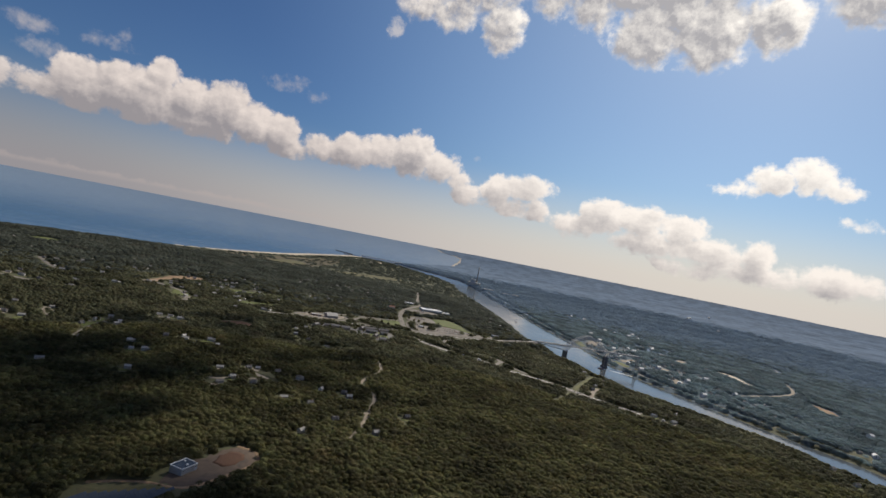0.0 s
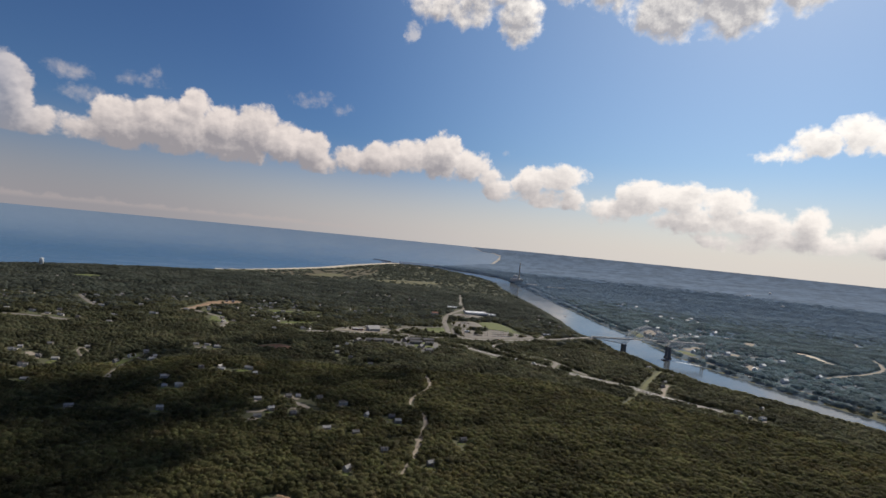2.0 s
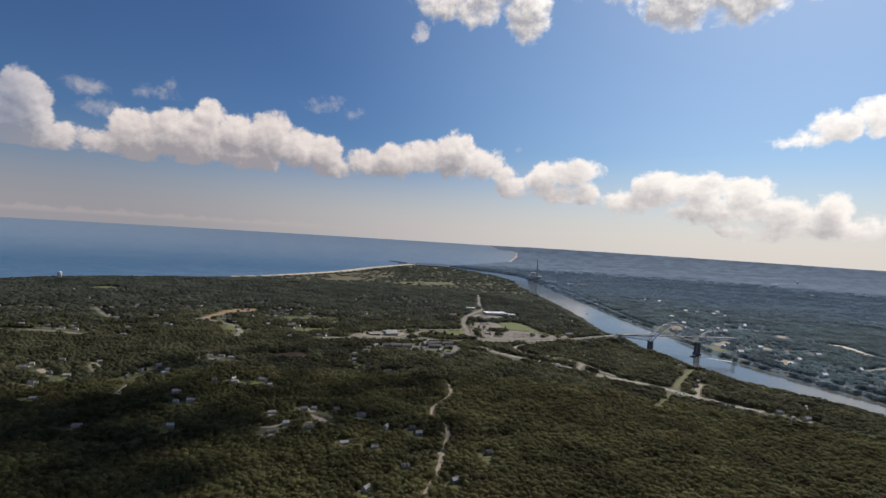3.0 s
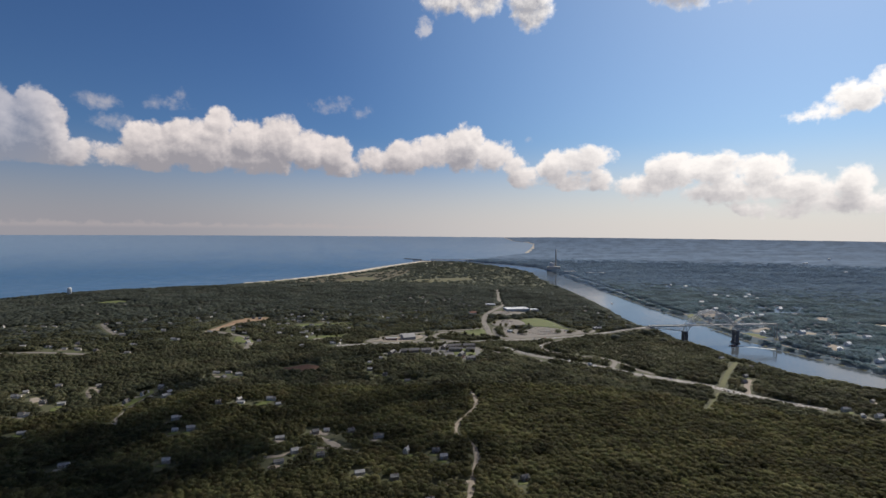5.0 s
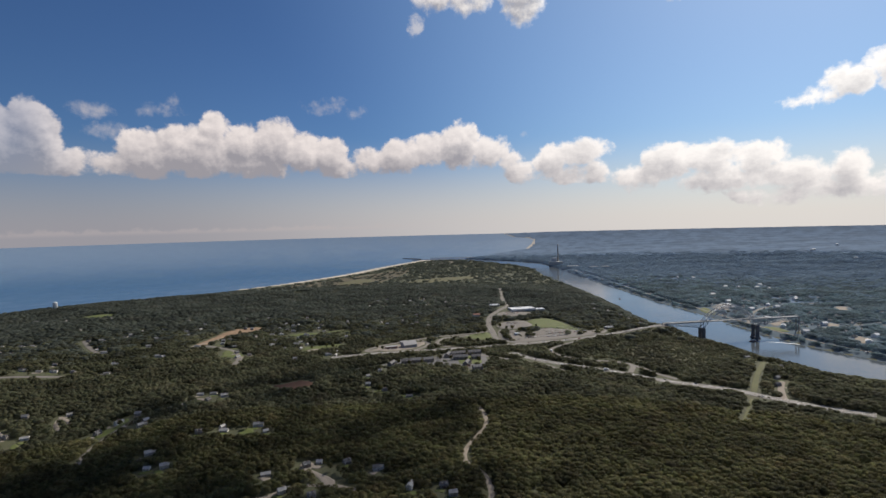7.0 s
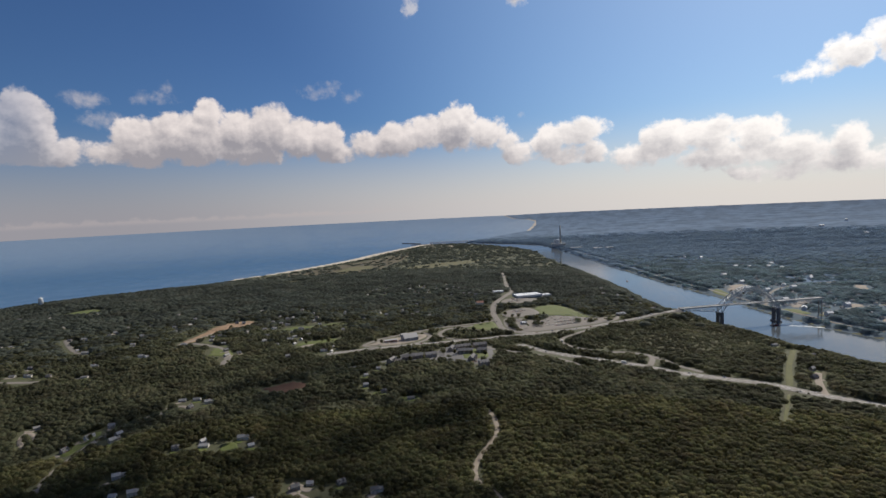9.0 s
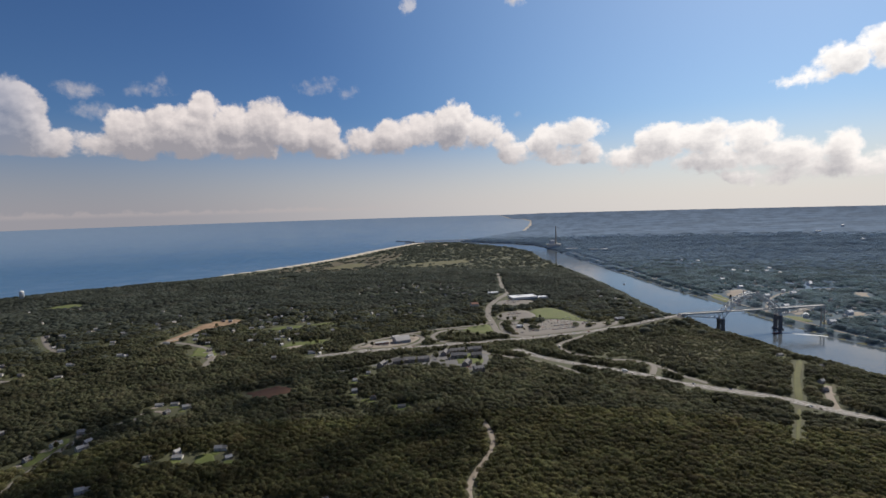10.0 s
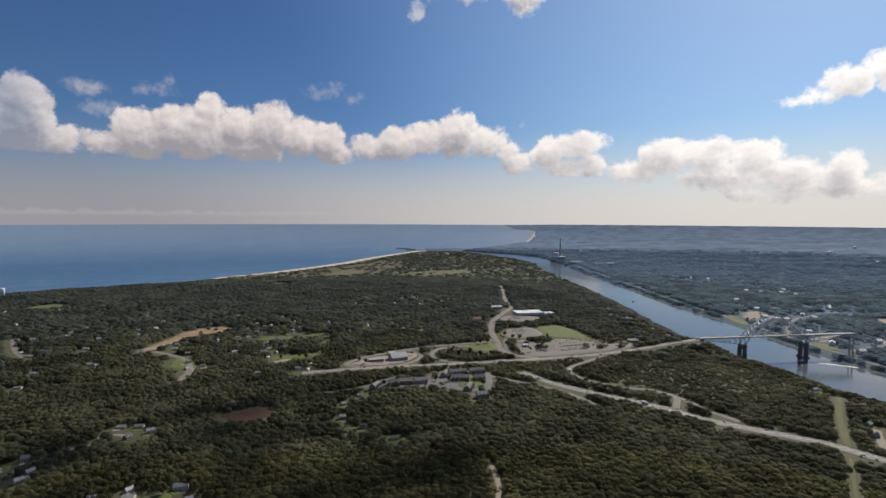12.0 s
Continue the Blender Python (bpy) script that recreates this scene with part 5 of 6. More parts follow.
def long_block(name, label, x, y, turn, w, d, h, rise, wall, roof, category, bays=6, group="", clear=10):
    """A long pitched block with rows of windows."""
    top = base(name, pose(x, y, sink(x, y, 8), 0, 0, turn), label, category, group)
    part("wall", walls(w, d, h, h + rise), wall, top)
    r = part("roof", gable(bmesh.new(), w, d, h, h + rise), roof, top)
    for i in range(bays):
        bx = (i + 0.5) / bays * w - w / 2
        for z in ([1.0, 3.8] if h > 4.5 else [1.0]):
            share("window", WINDOW_MESH, top, pose(bx, -d / 2 - 0.02, z))
        if category == "townhouse":
            bm = walls(3.2, 3.2, h * 0.95, h * 0.95 + 1.8)
            bmesh.ops.transform(bm, matrix=Matrix.Translation((bx + 1.2, -d / 2 - 0.6, 0)) @ Matrix.Rotation(math.pi / 2, 4, "Z"), verts=bm.verts)
            g = part("bay", bm, wall, top)
            bm = gable(bmesh.new(), 3.2, 3.2, h * 0.95, h * 0.95 + 1.8, 0.25, 0.2)
            bmesh.ops.transform(bm, matrix=Matrix.Translation((bx + 1.2, -d / 2 - 0.6, 0)) @ Matrix.Rotation(math.pi / 2, 4, "Z"), verts=bm.verts)
            part("bay_roof", bm, roof, g)
    c, s = math.cos(radians(turn)), math.sin(radians(turn))
    keep_free([(x + k * w / 10 * c, y + k * w / 10 * s - off) for k in range(-5, 6) for off in (0, 10, 16)], clear)
    return top


for x, y, turn, w in ((-78, 1270, 20, 30), (-46, 1283, 18, 26), (-98, 1256, 80, 20), (-72, 1236, 5, 28), (-42, 1240, 12, 18), (-58, 1186, 78, 22), (-155, 1203, 10, 20), (-132, 1211, 20, 20), (-196, 1173, 75, 18), (-172, 1192, 15, 18), (-38, 1150, 20, 16)):
    long_block("townhouse_block", "grey-shingled townhouse block with slate-blue gabled roofs", x, y, turn, w, 10, 5.6, 3.4, SHINGLE, BLUE_ROOF, "townhouse", max(3, int(w / 6)), "townhouses round the parking court")
long_block("depot_barn", "big tan salt barn with arched metal roof on the depot yard", -190, 1352, 30, 30, 22, 6, 7, CONCRETE, METAL_ROOF, "barn", 4)
long_block("depot_shed", "long low brick-red depot shed with grey roof", -226, 1332, 24, 26, 10, 4, 1.6, BRICK, METAL_ROOF, "shed", 5)
long_block("depot_garage", "small pale depot garage beside the loop ramp", -208, 1385, 35, 14, 8, 4, 1.6, CLAPBOARD, METAL_ROOF, "shed", 3)
long_block("inn", "brown-roofed roadside inn beside the junction road", -48, 1700, 20, 20, 12, 6, 4, CLAPBOARD, BRICK, "inn", 4)


def flat_block(name, label, x, y, turn, w, d, h, wall, roof, category, units=3, group="", clear=14):
    """A flat-roofed commercial building: walls, a sunk roof inside a parapet, roof units, a glazed front."""
    top = base(name, pose(x, y, sink(x, y, min(w, d) / 2), 0, 0, turn), label, category, group)
    part("wall", boxes((-w / 2, w / 2, -d / 2, d / 2, -2, h - 0.5), bevel=0.1), wall, top)
    for x0, x1, y0, y1 in ((-w / 2, w / 2, -d / 2, -d / 2 + 0.4), (-w / 2, w / 2, d / 2 - 0.4, d / 2), (-w / 2, -w / 2 + 0.4, -d / 2 + 0.4, d / 2 - 0.4), (w / 2 - 0.4, w / 2, -d / 2 + 0.4, d / 2 - 0.4)):
        part("parapet", boxes((x0, x1, y0, y1, h - 0.5, h + 0.6)), WHITE_PAINT, top)
    r = part("roof", boxes((-w / 2 + 0.4, w / 2 - 0.4, -d / 2 + 0.4, d / 2 - 0.4, h - 0.5, h)), roof, top)
    rng = random.Random(name + str(x))
    for _ in range(units):
        ux, uy = rng.uniform(-w * 0.4, w * 0.4), rng.uniform(-d * 0.3, d * 0.3)
        part("roof_unit", boxes((ux - 1.2, ux + 1.2, uy - 0.9, uy + 0.9, h, h + 1.3), bevel=0.1), STEEL, r)
    k = max(2, int(w / 6))
    for i in range(k):
        bx = (i + 0.5) / k * w - w / 2
        part("window", boxes((bx - w / k * 0.36, bx + w / k * 0.36, -d / 2 - 0.06, -d / 2 + 0.05, 0.6, min(3.2, h - 1))), WINDOW, top)
    part("canopy", boxes((-w / 2, w / 2, -d / 2 - 2.2, -d / 2, min(3.4, h - 0.8), min(3.9, h - 0.4)), bevel=0.05), STEEL, top)
    c, s = math.cos(radians(turn)), math.sin(radians(turn))
    keep_free([(x + k * w / 10 * c - q * d / 4 * s, y + k * w / 10 * s + q * d / 4 * c - off) for k in range(-5, 6) for q in (-2, 0, 2) for off in (0, 14)], clear * 0.6)
    return top


flat_block("supermarket", "long white-roofed supermarket behind the grass field", 86, 1790, 16, 74, 42, 8, CLAPBOARD, PALE_ROOF, "store", 8)
flat_block("store_annex", "smaller white-roofed store beside the supermarket", 140, 1808, 16, 26, 22, 6, CLAPBOARD, PALE_ROOF, "store", 3)
flat_block("shop", "small white-roofed shop beside the road", 6, 1856, 12, 30, 18, 5, CLAPBOARD, PALE_ROOF, "store", 3)
flat_block("restaurant", "small white restaurant on an island in the car park", 52, 1478, 20, 12, 10, 4, WHITE_PAINT, PALE_ROOF, "restaurant", 2)
flat_block("garage_shop", "dark low workshop at the end of the car park", 275, 1512, 20, 20, 10, 5, SHINGLE, ROOF, "workshop", 2)
for x, y, w in ((552, 3690, 90), (668, 3600, 60), (740, 3610, 60)):
    p = far(np.array([[x, y, -24.0]]))[0]
    top = flat_block("warehouse", "long pale-roofed warehouse beyond the canal", p[0], p[1], 10, w * 0.8, 22, 8, CLAPBOARD, PALE_ROOF, "warehouse", 3, "warehouses beyond the canal")
    top.location.z = p[2]


def power_house():
    """The flat-roofed building with a solar roof in the dirt yard."""
    x, y = -166, 431
    top = base("utility_building", pose(x, y, sink(x, y, 6), 0, 0, 66), "pale flat-roofed building with dark solar roof in a dirt yard", "building")
    w, d, h = 17.6, 14, 6
    part("wall", boxes((-w / 2, w / 2, -d / 2, d / 2, -2, h), bevel=0.1), CONCRETE, top)
    for x0, x1, y0, y1 in ((-w / 2 - 0.1, w / 2 + 0.1, -d / 2 - 0.1, -d / 2 + 0.4), (-w / 2 - 0.1, w / 2 + 0.1, d / 2 - 0.4, d / 2 + 0.1), (-w / 2 - 0.1, -w / 2 + 0.4, -d / 2 + 0.4, d / 2 - 0.4), (w / 2 - 0.4, w / 2 + 0.1, -d / 2 + 0.4, d / 2 - 0.4)):
        part("parapet", boxes((x0, x1, y0, y1, h, h + 0.7)), WHITE_PAINT, top)
    r = part("roof", boxes((-w / 2 + 0.4, w / 2 - 0.4, -d / 2 + 0.4, d / 2 - 0.4, h, h + 0.15)), ROOF, top)
    for i in range(4):
        for j in range(3):
            a, b = -w / 2 + 1 + i * 4.3, -d / 2 + 1 + j * 4.1
            part("roof_panel", boxes((a, a + 4.0, b, b + 3.7, h + 0.3, h + 0.45), bevel=0.02), PANEL, r, "dark blue solar panel")
    part("roof_unit", boxes((-1, 1, -4.4, -3, h + 0.5, h + 1.6), bevel=0.1), WHITE_PAINT, r)
    part("roof_unit", boxes((3, 4.4, 2.5, 3.6, h + 0.5, h + 1.4), bevel=0.1), WHITE_PAINT, r)
    for k in range(4):
        share("window", WINDOW_MESH, top, pose(-6.5 + 4.2 * k, -d / 2 - 0.02, 3.8))
    part("door", boxes((5.5, 8.5, -d / 2 - 0.1, -d / 2 + 0.05, 0, 3.2), bevel=0.03), STEEL, top, "grey roller door")
    keep_free([(x, y), (x + 4, y - 10)], 11)


power_house()


def solar_row():
    """A tilted table of panels on posts, along x."""
    top = base("solar_row", Matrix(), "row of blue solar panels on a tilted rack", "solar panels", "solar rows in the field")
    bm = boxes((-1.65, 1.65, -1.35, 1.35, -0.06, 0.06), bevel=0.02)
    panel = None
    for k in range(8):
        m = pose(-11.9 + 3.4 * k, 0, 1.9, 28)
        if panel is None:
            panel = part("panel", bm, PANEL, top)
            panel.matrix_basis = m
        else:
            share("panel", panel.data, top, m)
    for k in range(4):
        part("post", boxes((-10 + k * 6.6, -9.8 + k * 6.6, -0.1, 0.1, -0.6, 1.9)), STEEL, top)
    bm = bmesh.new()
    beam(bm, (-13, 0, 1.72), (13, 0, 1.72), 0.2)
    part("rail", bm, STEEL, top)
    return top


row = solar_row()
for k in range(10):
    x, y = -222 + 6.4 * k, 365 + 2.2 * k
    m = pose(x, y, height(x, y) + 0.4, 0, 0, 62)
    if k == 0:
        row.matrix_basis = m
    else:
        copy_thing(row, m)


def water_tower(x, y):
    top = base("water_tower", pose(x, y, height(x, y)), "white standpipe water tower above the coastal trees", "water tower")
    part("tank", tube(bmesh.new(), [(-1, 7.0), (24, 7.0), (25.5, 6.2), (27, 3.5), (27.6, 0.6)], 20), WHITE_PAINT, top, smooth=True)
    part("vent", tube(bmesh.new(), [(27.5, 0.8), (28.6, 0.8), (29.0, 0.3)], 8), STEEL, top)
    for a in range(0, 360, 90):
        bm = bmesh.new()
        x0, y0 = 7.3 * math.cos(radians(a)), 7.3 * math.sin(radians(a))
        beam(bm, (x0, y0, 0), (x0, y0, 24.5), 0.35)
        part("riser", bm, STEEL, top)
    keep_free([(x, y), (x + 8, y - 10), (x + 15, y - 20)], 10)


water_tower(-1530, 1944)


def power_station():
    p = far(np.array([[504.0, 4036.0, -28.0]]))[0]
    s = 0.88
    top = base("power_station", Matrix.LocRotScale(p, None, (s, s, s)), "far grey power station with one tall slender chimney", "power station")
    part("stack", tube(bmesh.new(), [(0, 7.0), (60, 5.6), (150, 4.4)], 14), CONCRETE, top, "tall grey chimney", smooth=True)
    part("boiler_house", boxes((-46, -10, -18, 18, -3, 46), bevel=0.6), STEEL, top)
    part("turbine_hall", boxes((-70, 30, -52, -18, -3, 22), bevel=0.6), CLAPBOARD, top)
    part("tank", tube(bmesh.new(), [(-3, 24), (14, 24), (17, 2)], 20), WHITE_PAINT, top)


power_station()
for x, y in ((2590, 4640), (2640, 4690), (3320, 5494), (2300, 3700)):
    p = far(np.array([[x, y, height(x, y)]]))[0]
    top = base("storage_tank", Matrix.Translation(p), "distant white storage tank on the wooded horizon", "tank", "far white tanks")
    part("shell", tube(bmesh.new(), [(-4, 9), (7, 9), (9, 6), (10, 1)], 16), WHITE_PAINT, top)
    part("hatch", tube(bmesh.new(), [(9.5, 1.5), (11, 1.5)], 8), STEEL, top)


# ---- vehicles and boats ----
CAR_PAINTS = [car_paint("white_car_paint", (0.75, 0.75, 0.74)), car_paint("silver_car_paint", (0.45, 0.46, 0.47)), car_paint("dark_car_paint", (0.05, 0.055, 0.06)), car_paint("red_car_paint", (0.32, 0.05, 0.04)), car_paint("blue_car_paint", (0.06, 0.10, 0.22))]
HUES = ["white", "silver", "dark grey", "red", "blue"]


def car(k):
    top = base("car", Matrix(), HUES[k] + " car parked or driving on the grey asphalt", "car", "cars on roads and lots")
    body = [[(x, s * w, z) for s, z in ((-1, lo), (1, lo), (1, hi), (-1, hi))] for x, w, lo, hi in ((-2.1, 0.75, 0.45, 0.75), (-1.9, 0.88, 0.3, 0.92), (0.9, 0.9, 0.28, 0.95), (1.9, 0.84, 0.3, 0.8), (2.15, 0.7, 0.4, 0.62))]
    part("body", loft(bmesh.new(), body), CAR_PAINTS[k], top)
    cabin = [[(x, s * w, z) for s, z in ((-1, 0.9), (1, 0.9), (0.8, hi), (-0.8, hi))] for x, w, hi in ((-1.75, 0.82, 1.0), (-1.2, 0.82, 1.42), (0.2, 0.82, 1.45), (1.0, 0.8, 0.98))]
    c = part("cabin", loft(bmesh.new(), cabin), WINDOW, top, "dark glass cabin")
    part("roof_panel", boxes((-1.2, 0.2, -0.62, 0.62, 1.42, 1.48), bevel=0.02), CAR_PAINTS[k], c)
    wheel = None
    for x in (-1.3, 1.35):
        for y in (-0.8, 0.8):
            if wheel is None:
                bm = tube(bmesh.new(), [(-0.11, 0.3), (-0.09, 0.33), (0.09, 0.33), (0.11, 0.3)], 10)
                wheel = part("wheel", bm, RUBBER, top)
                wheel.matrix_basis = pose(x, y, 0.33, 90)
            else:
                share("wheel", wheel.data, top, pose(x, y, 0.33, 90))
    return top


CARS = [car(k) for k in range(5)]
unused = set(range(5))


def set_car(x, y, turn, k, z=None):
    m = pose(x, y, height(x, y) + 0.36 if z is None else z, 0, 0, turn)
    if k in unused:
        unused.discard(k)
        CARS[k].matrix_basis = m
        return
    copy_thing(CARS[k], m)


rng = random.Random(5)
for line, n0, n1 in (((70, 1440), 0, 18), ((78, 1462), 0, 18), ((95, 1490), 0, 17), ((105, 1512), 0, 14), ((112, 1530), 0, 12)):
    for k in range(n0, n1):
        if rng.random() < 0.78:
            x, y = line[0] + k * 7.4, line[1] + k * 2.6
            set_car(x, y, 105 + rng.uniform(-3, 3), rng.choice((0, 0, 1, 1, 2, 3, 4)), height(x, y) + 0.42)
for x, y, n in ((30, 1448, 4), (34, 1500, 4), (30, 1570, 7), (34, 1596, 8), (36, 1612, 6), (120, 1446, 12), (128, 1478, 10), (190, 1492, 8), (40, 1750, 9), (-230, 1318, 5), (-92, 1218, 4), (-60, 1170, 4), (30, 1715, 8), (40, 1735, 8)):
    for k in range(n):
        set_car(x + 4.2 * k, y + 1.2 * k, 105, rng.choice((0, 1, 2, 3, 4)), height(x + 4.2 * k, y + 1.2 * k) + 0.42)


def traffic(points, every, seed, lane, lift=0.62):
    r = random.Random(seed)
    line = smooth_line(points, 4.0)
    k = r.randrange(3, every)
    while k < len(line) - 2:
        a, b = line[k], line[k + 1]
        way = (b - a)[:2] / np.linalg.norm((b - a)[:2])
        off = lane * r.choice((-1, 1))
        x, y = a[0] + way[1] * off, a[1] - way[0] * off
        ground_z = max(a[2] if len(a) > 2 else -99, height(a[0], a[1]) + 0.5)
        set_car(x, y, math.degrees(math.atan2(way[1], way[0])) + (180 if off > 0 else 0), r.choice((0, 0, 1, 2, 3, 4)), ground_z + 0.1)
        k += r.randrange(every // 2, every)


traffic([(-257, 1268, -9), (-186, 1301, -9), (-90, 1335, -9), (12, 1368, -8), (110, 1398, -7), (174, 1412, -5), (233, 1432, -2), (297, 1456, 3), (350, 1475, 8), (398, 1489, 12)], 12, 3, 3.2)
traffic([(60, 1255), (90, 1222), (126, 1192), (160, 1165), (203, 1131), (244, 1088), (297, 1057), (346, 1032), (387, 991)], 16, 4, 4.6)
traffic([(493, 1511, 14), (630, 1541, 14), (740, 1565, 12)], 14, 6, 3.2)
traffic([(5, 1438), (-6, 1517), (-14, 1597), (-9, 1691)], 16, 8, 3.0)


def truck(x, y, turn, z):
    top = base("truck", pose(x, y, z, 0, 0, turn), "white box truck on the curved slip road", "truck")
    part("box", boxes((-4.5, 2.2, -1.2, 1.2, 0.9, 3.6), bevel=0.06), WHITE_PAINT, top)
    cab = part("cab", boxes((2.4, 4.3, -1.1, 1.1, 0.6, 2.7), bevel=0.15), WHITE_PAINT, top)
    part("windscreen", boxes((4.25, 4.36, -0.95, 0.95, 1.6, 2.5)), WINDOW, cab)
    part("chassis", boxes((-4.4, 4.2, -0.5, 0.5, 0.5, 0.9)), STEEL, top)
    for wx in (-3.2, -2.2, 3.2):
        for wy in (-1.0, 1.0):
            wheel = part("wheel", tube(bmesh.new(), [(-0.15, 0.45), (0.15, 0.45)], 10), RUBBER, top)
            wheel.matrix_basis = pose(wx, wy, 0.5, 90)


truck(112, 1308, 95, height(112, 1308) + 0.65)
truck(186, 1143, -38, height(186, 1143) + 0.65)


def boat(x, y, turn, size):
    top = base("boat", Matrix.LocRotScale((x, y, SEA), Euler((0, 0, radians(turn))), (size,) * 3), "dark-hulled workboat under way on the canal", "boat")
    rows = [[(px, -w, 1.0), (px, -w * 0.7, -0.5), (px, w * 0.7, -0.5), (px, w, 1.0)] for px, w in ((-5, 1.5), (-2, 1.8), (2, 1.7), (4.4, 0.9), (5.6, 0.1))]
    part("hull", loft(bmesh.new(), rows), RUST_RED, top)
    h = part("wheelhouse", boxes((-1.6, 1.4, -1.0, 1.0, 0.95, 3.0), bevel=0.1), WHITE_PAINT, top)
    part("window", boxes((1.36, 1.46, -0.8, 0.8, 1.9, 2.6)), WINDOW, h)
    part("mast", tube(bmesh.new(), [(3.0, 0.08), (5.2, 0.05)], 6), STEEL, top)


boat(604, 1500, 178, 1.5)
boat(484, 2240, 100, 1.2)
v, f = [], []
rng = np.random.default_rng(8)
for k in range(26):
    t = k / 25
    c, w = np.array([612 + 95 * t, 1498 - 34 * t + 4 * math.sin(5 * t)]), (1.6 + 3.2 * t) * rng.uniform(0.75, 1.1) * (1.0 if k < 25 else 0.2)
    v += [(c[0], c[1] - w, SEA + 0.12), (c[0], c[1] + w, SEA + 0.12)]
    if k:
        f.append((2 * k - 2, 2 * k, 2 * k + 1, 2 * k - 1))
sheet("wake", v, f, FOAM, "white foaming wake trailing a boat on the canal", "wake", "stuff")

# jetty of boulders at the canal mouth
rng = random.Random(4)
bm = bmesh.new()
for k in range(90):
    t = k / 89
    x, y = -608 - 190 * t + rng.uniform(-7, 7), 5020 + 170 * t + rng.uniform(-5, 5)
    vs = bmesh.ops.create_icosphere(bm, subdivisions=1, radius=rng.uniform(4, 8))["verts"]
    bmesh.ops.transform(bm, matrix=Matrix.Translation((x, y, SEA + 1)) @ Matrix.Rotation(rng.uniform(0, 6), 4, "Z"), verts=vs)
for w in bm.verts:
    w.co = far(np.array([w.co]))[0]
tagged(part("jetty", bm, CONCRETE), "grey boulder jetty at the canal mouth", "jetty", "", "stuff")


# ---- single trees on lawns and verges ----
def tree(seed, tall):
    """A broadleaf tree: tapered trunk with limbs, a crown of many leafy clumps."""
    r = random.Random(seed)
    top = base("tree", Matrix(), "broad green tree standing by itself on open ground", "tree", "single trees on open ground")
    bm = tube(bmesh.new(), [(-0.6, 0.42), (tall * 0.2, 0.3), (tall * 0.45, 0.22), (tall * 0.72, 0.1)], 8)
    trunk = part("trunk", bm, BARK, top)
    for k in range(5):
        a, z = k * 1.3 + r.uniform(0, 1), tall * r.uniform(0.3, 0.5)
        bm = bmesh.new()
        beam(bm, (0, 0, z), (math.cos(a) * tall * 0.24, math.sin(a) * tall * 0.24, z + tall * 0.22), 0.16)
        part("limb", bm, BARK, trunk)
    g = np.random.default_rng(seed)
    verts, faces, n = [], [], 0
    for k in range(34):
        a, u = r.uniform(0, 6.283), r.uniform(0, 1)
        rr = tall * 0.36 * math.sqrt(r.uniform(0.15, 1)) * math.sin(0.5 + 2.3 * u)
        v, f = crown_shape(g, 2, 6)
        s = tall * r.uniform(0.10, 0.17)
        verts.append(v * s + (rr * math.cos(a), rr * math.sin(a), tall * (0.36 + 0.58 * u)))
        faces.append(f + n)
        n += len(v)
    crown = new("crown", mesh_of("crown", np.concatenate(verts), np.concatenate(faces), LEAF, True))
    crown.parent = top
    return top


TREES = [tree(k, h) for k, h in enumerate((9.0, 10.5, 8.0))]
rng = random.Random(12)
SPOTS = [(24, 1440), (60, 1512), (105, 1552), (200, 1545), (-25, 1500), (-40, 1490), (-60, 1215), (-50, 1250), (-62, 1252), (-36, 1210), (-90, 1225), (-110, 1225),
         (-110, 1270), (-142, 1190), (-165, 1180), (-185, 1185), (-400, 1330), (-372, 1345), (-355, 1335), (-520, 1500), (-500, 1540), (-470, 1530), (-520, 860), (-512, 880), (-150, 1012), (-130, 1018), (-190, 1030),
         (-325, 855), (-335, 865), (-240, 1310), (-255, 1325), (-80, 1400), (-60, 1420), (-95, 1420), (-40, 1400), (-100, 1395), (-20, 1410), (14, 1560), (44, 1534), (66, 1520), (84, 1512), (30, 1538), (700, 1840), (760, 1650), (690, 1890)]
for k, (x, y) in enumerate(SPOTS):
    m = Matrix.LocRotScale((x, y, height(x, y) + 0.3), Euler((0, 0, rng.uniform(0, 6.28))), None)
    if k < 3:
        TREES[k].matrix_basis = m
    else:
        copy_thing(rng.choice(TREES), m)


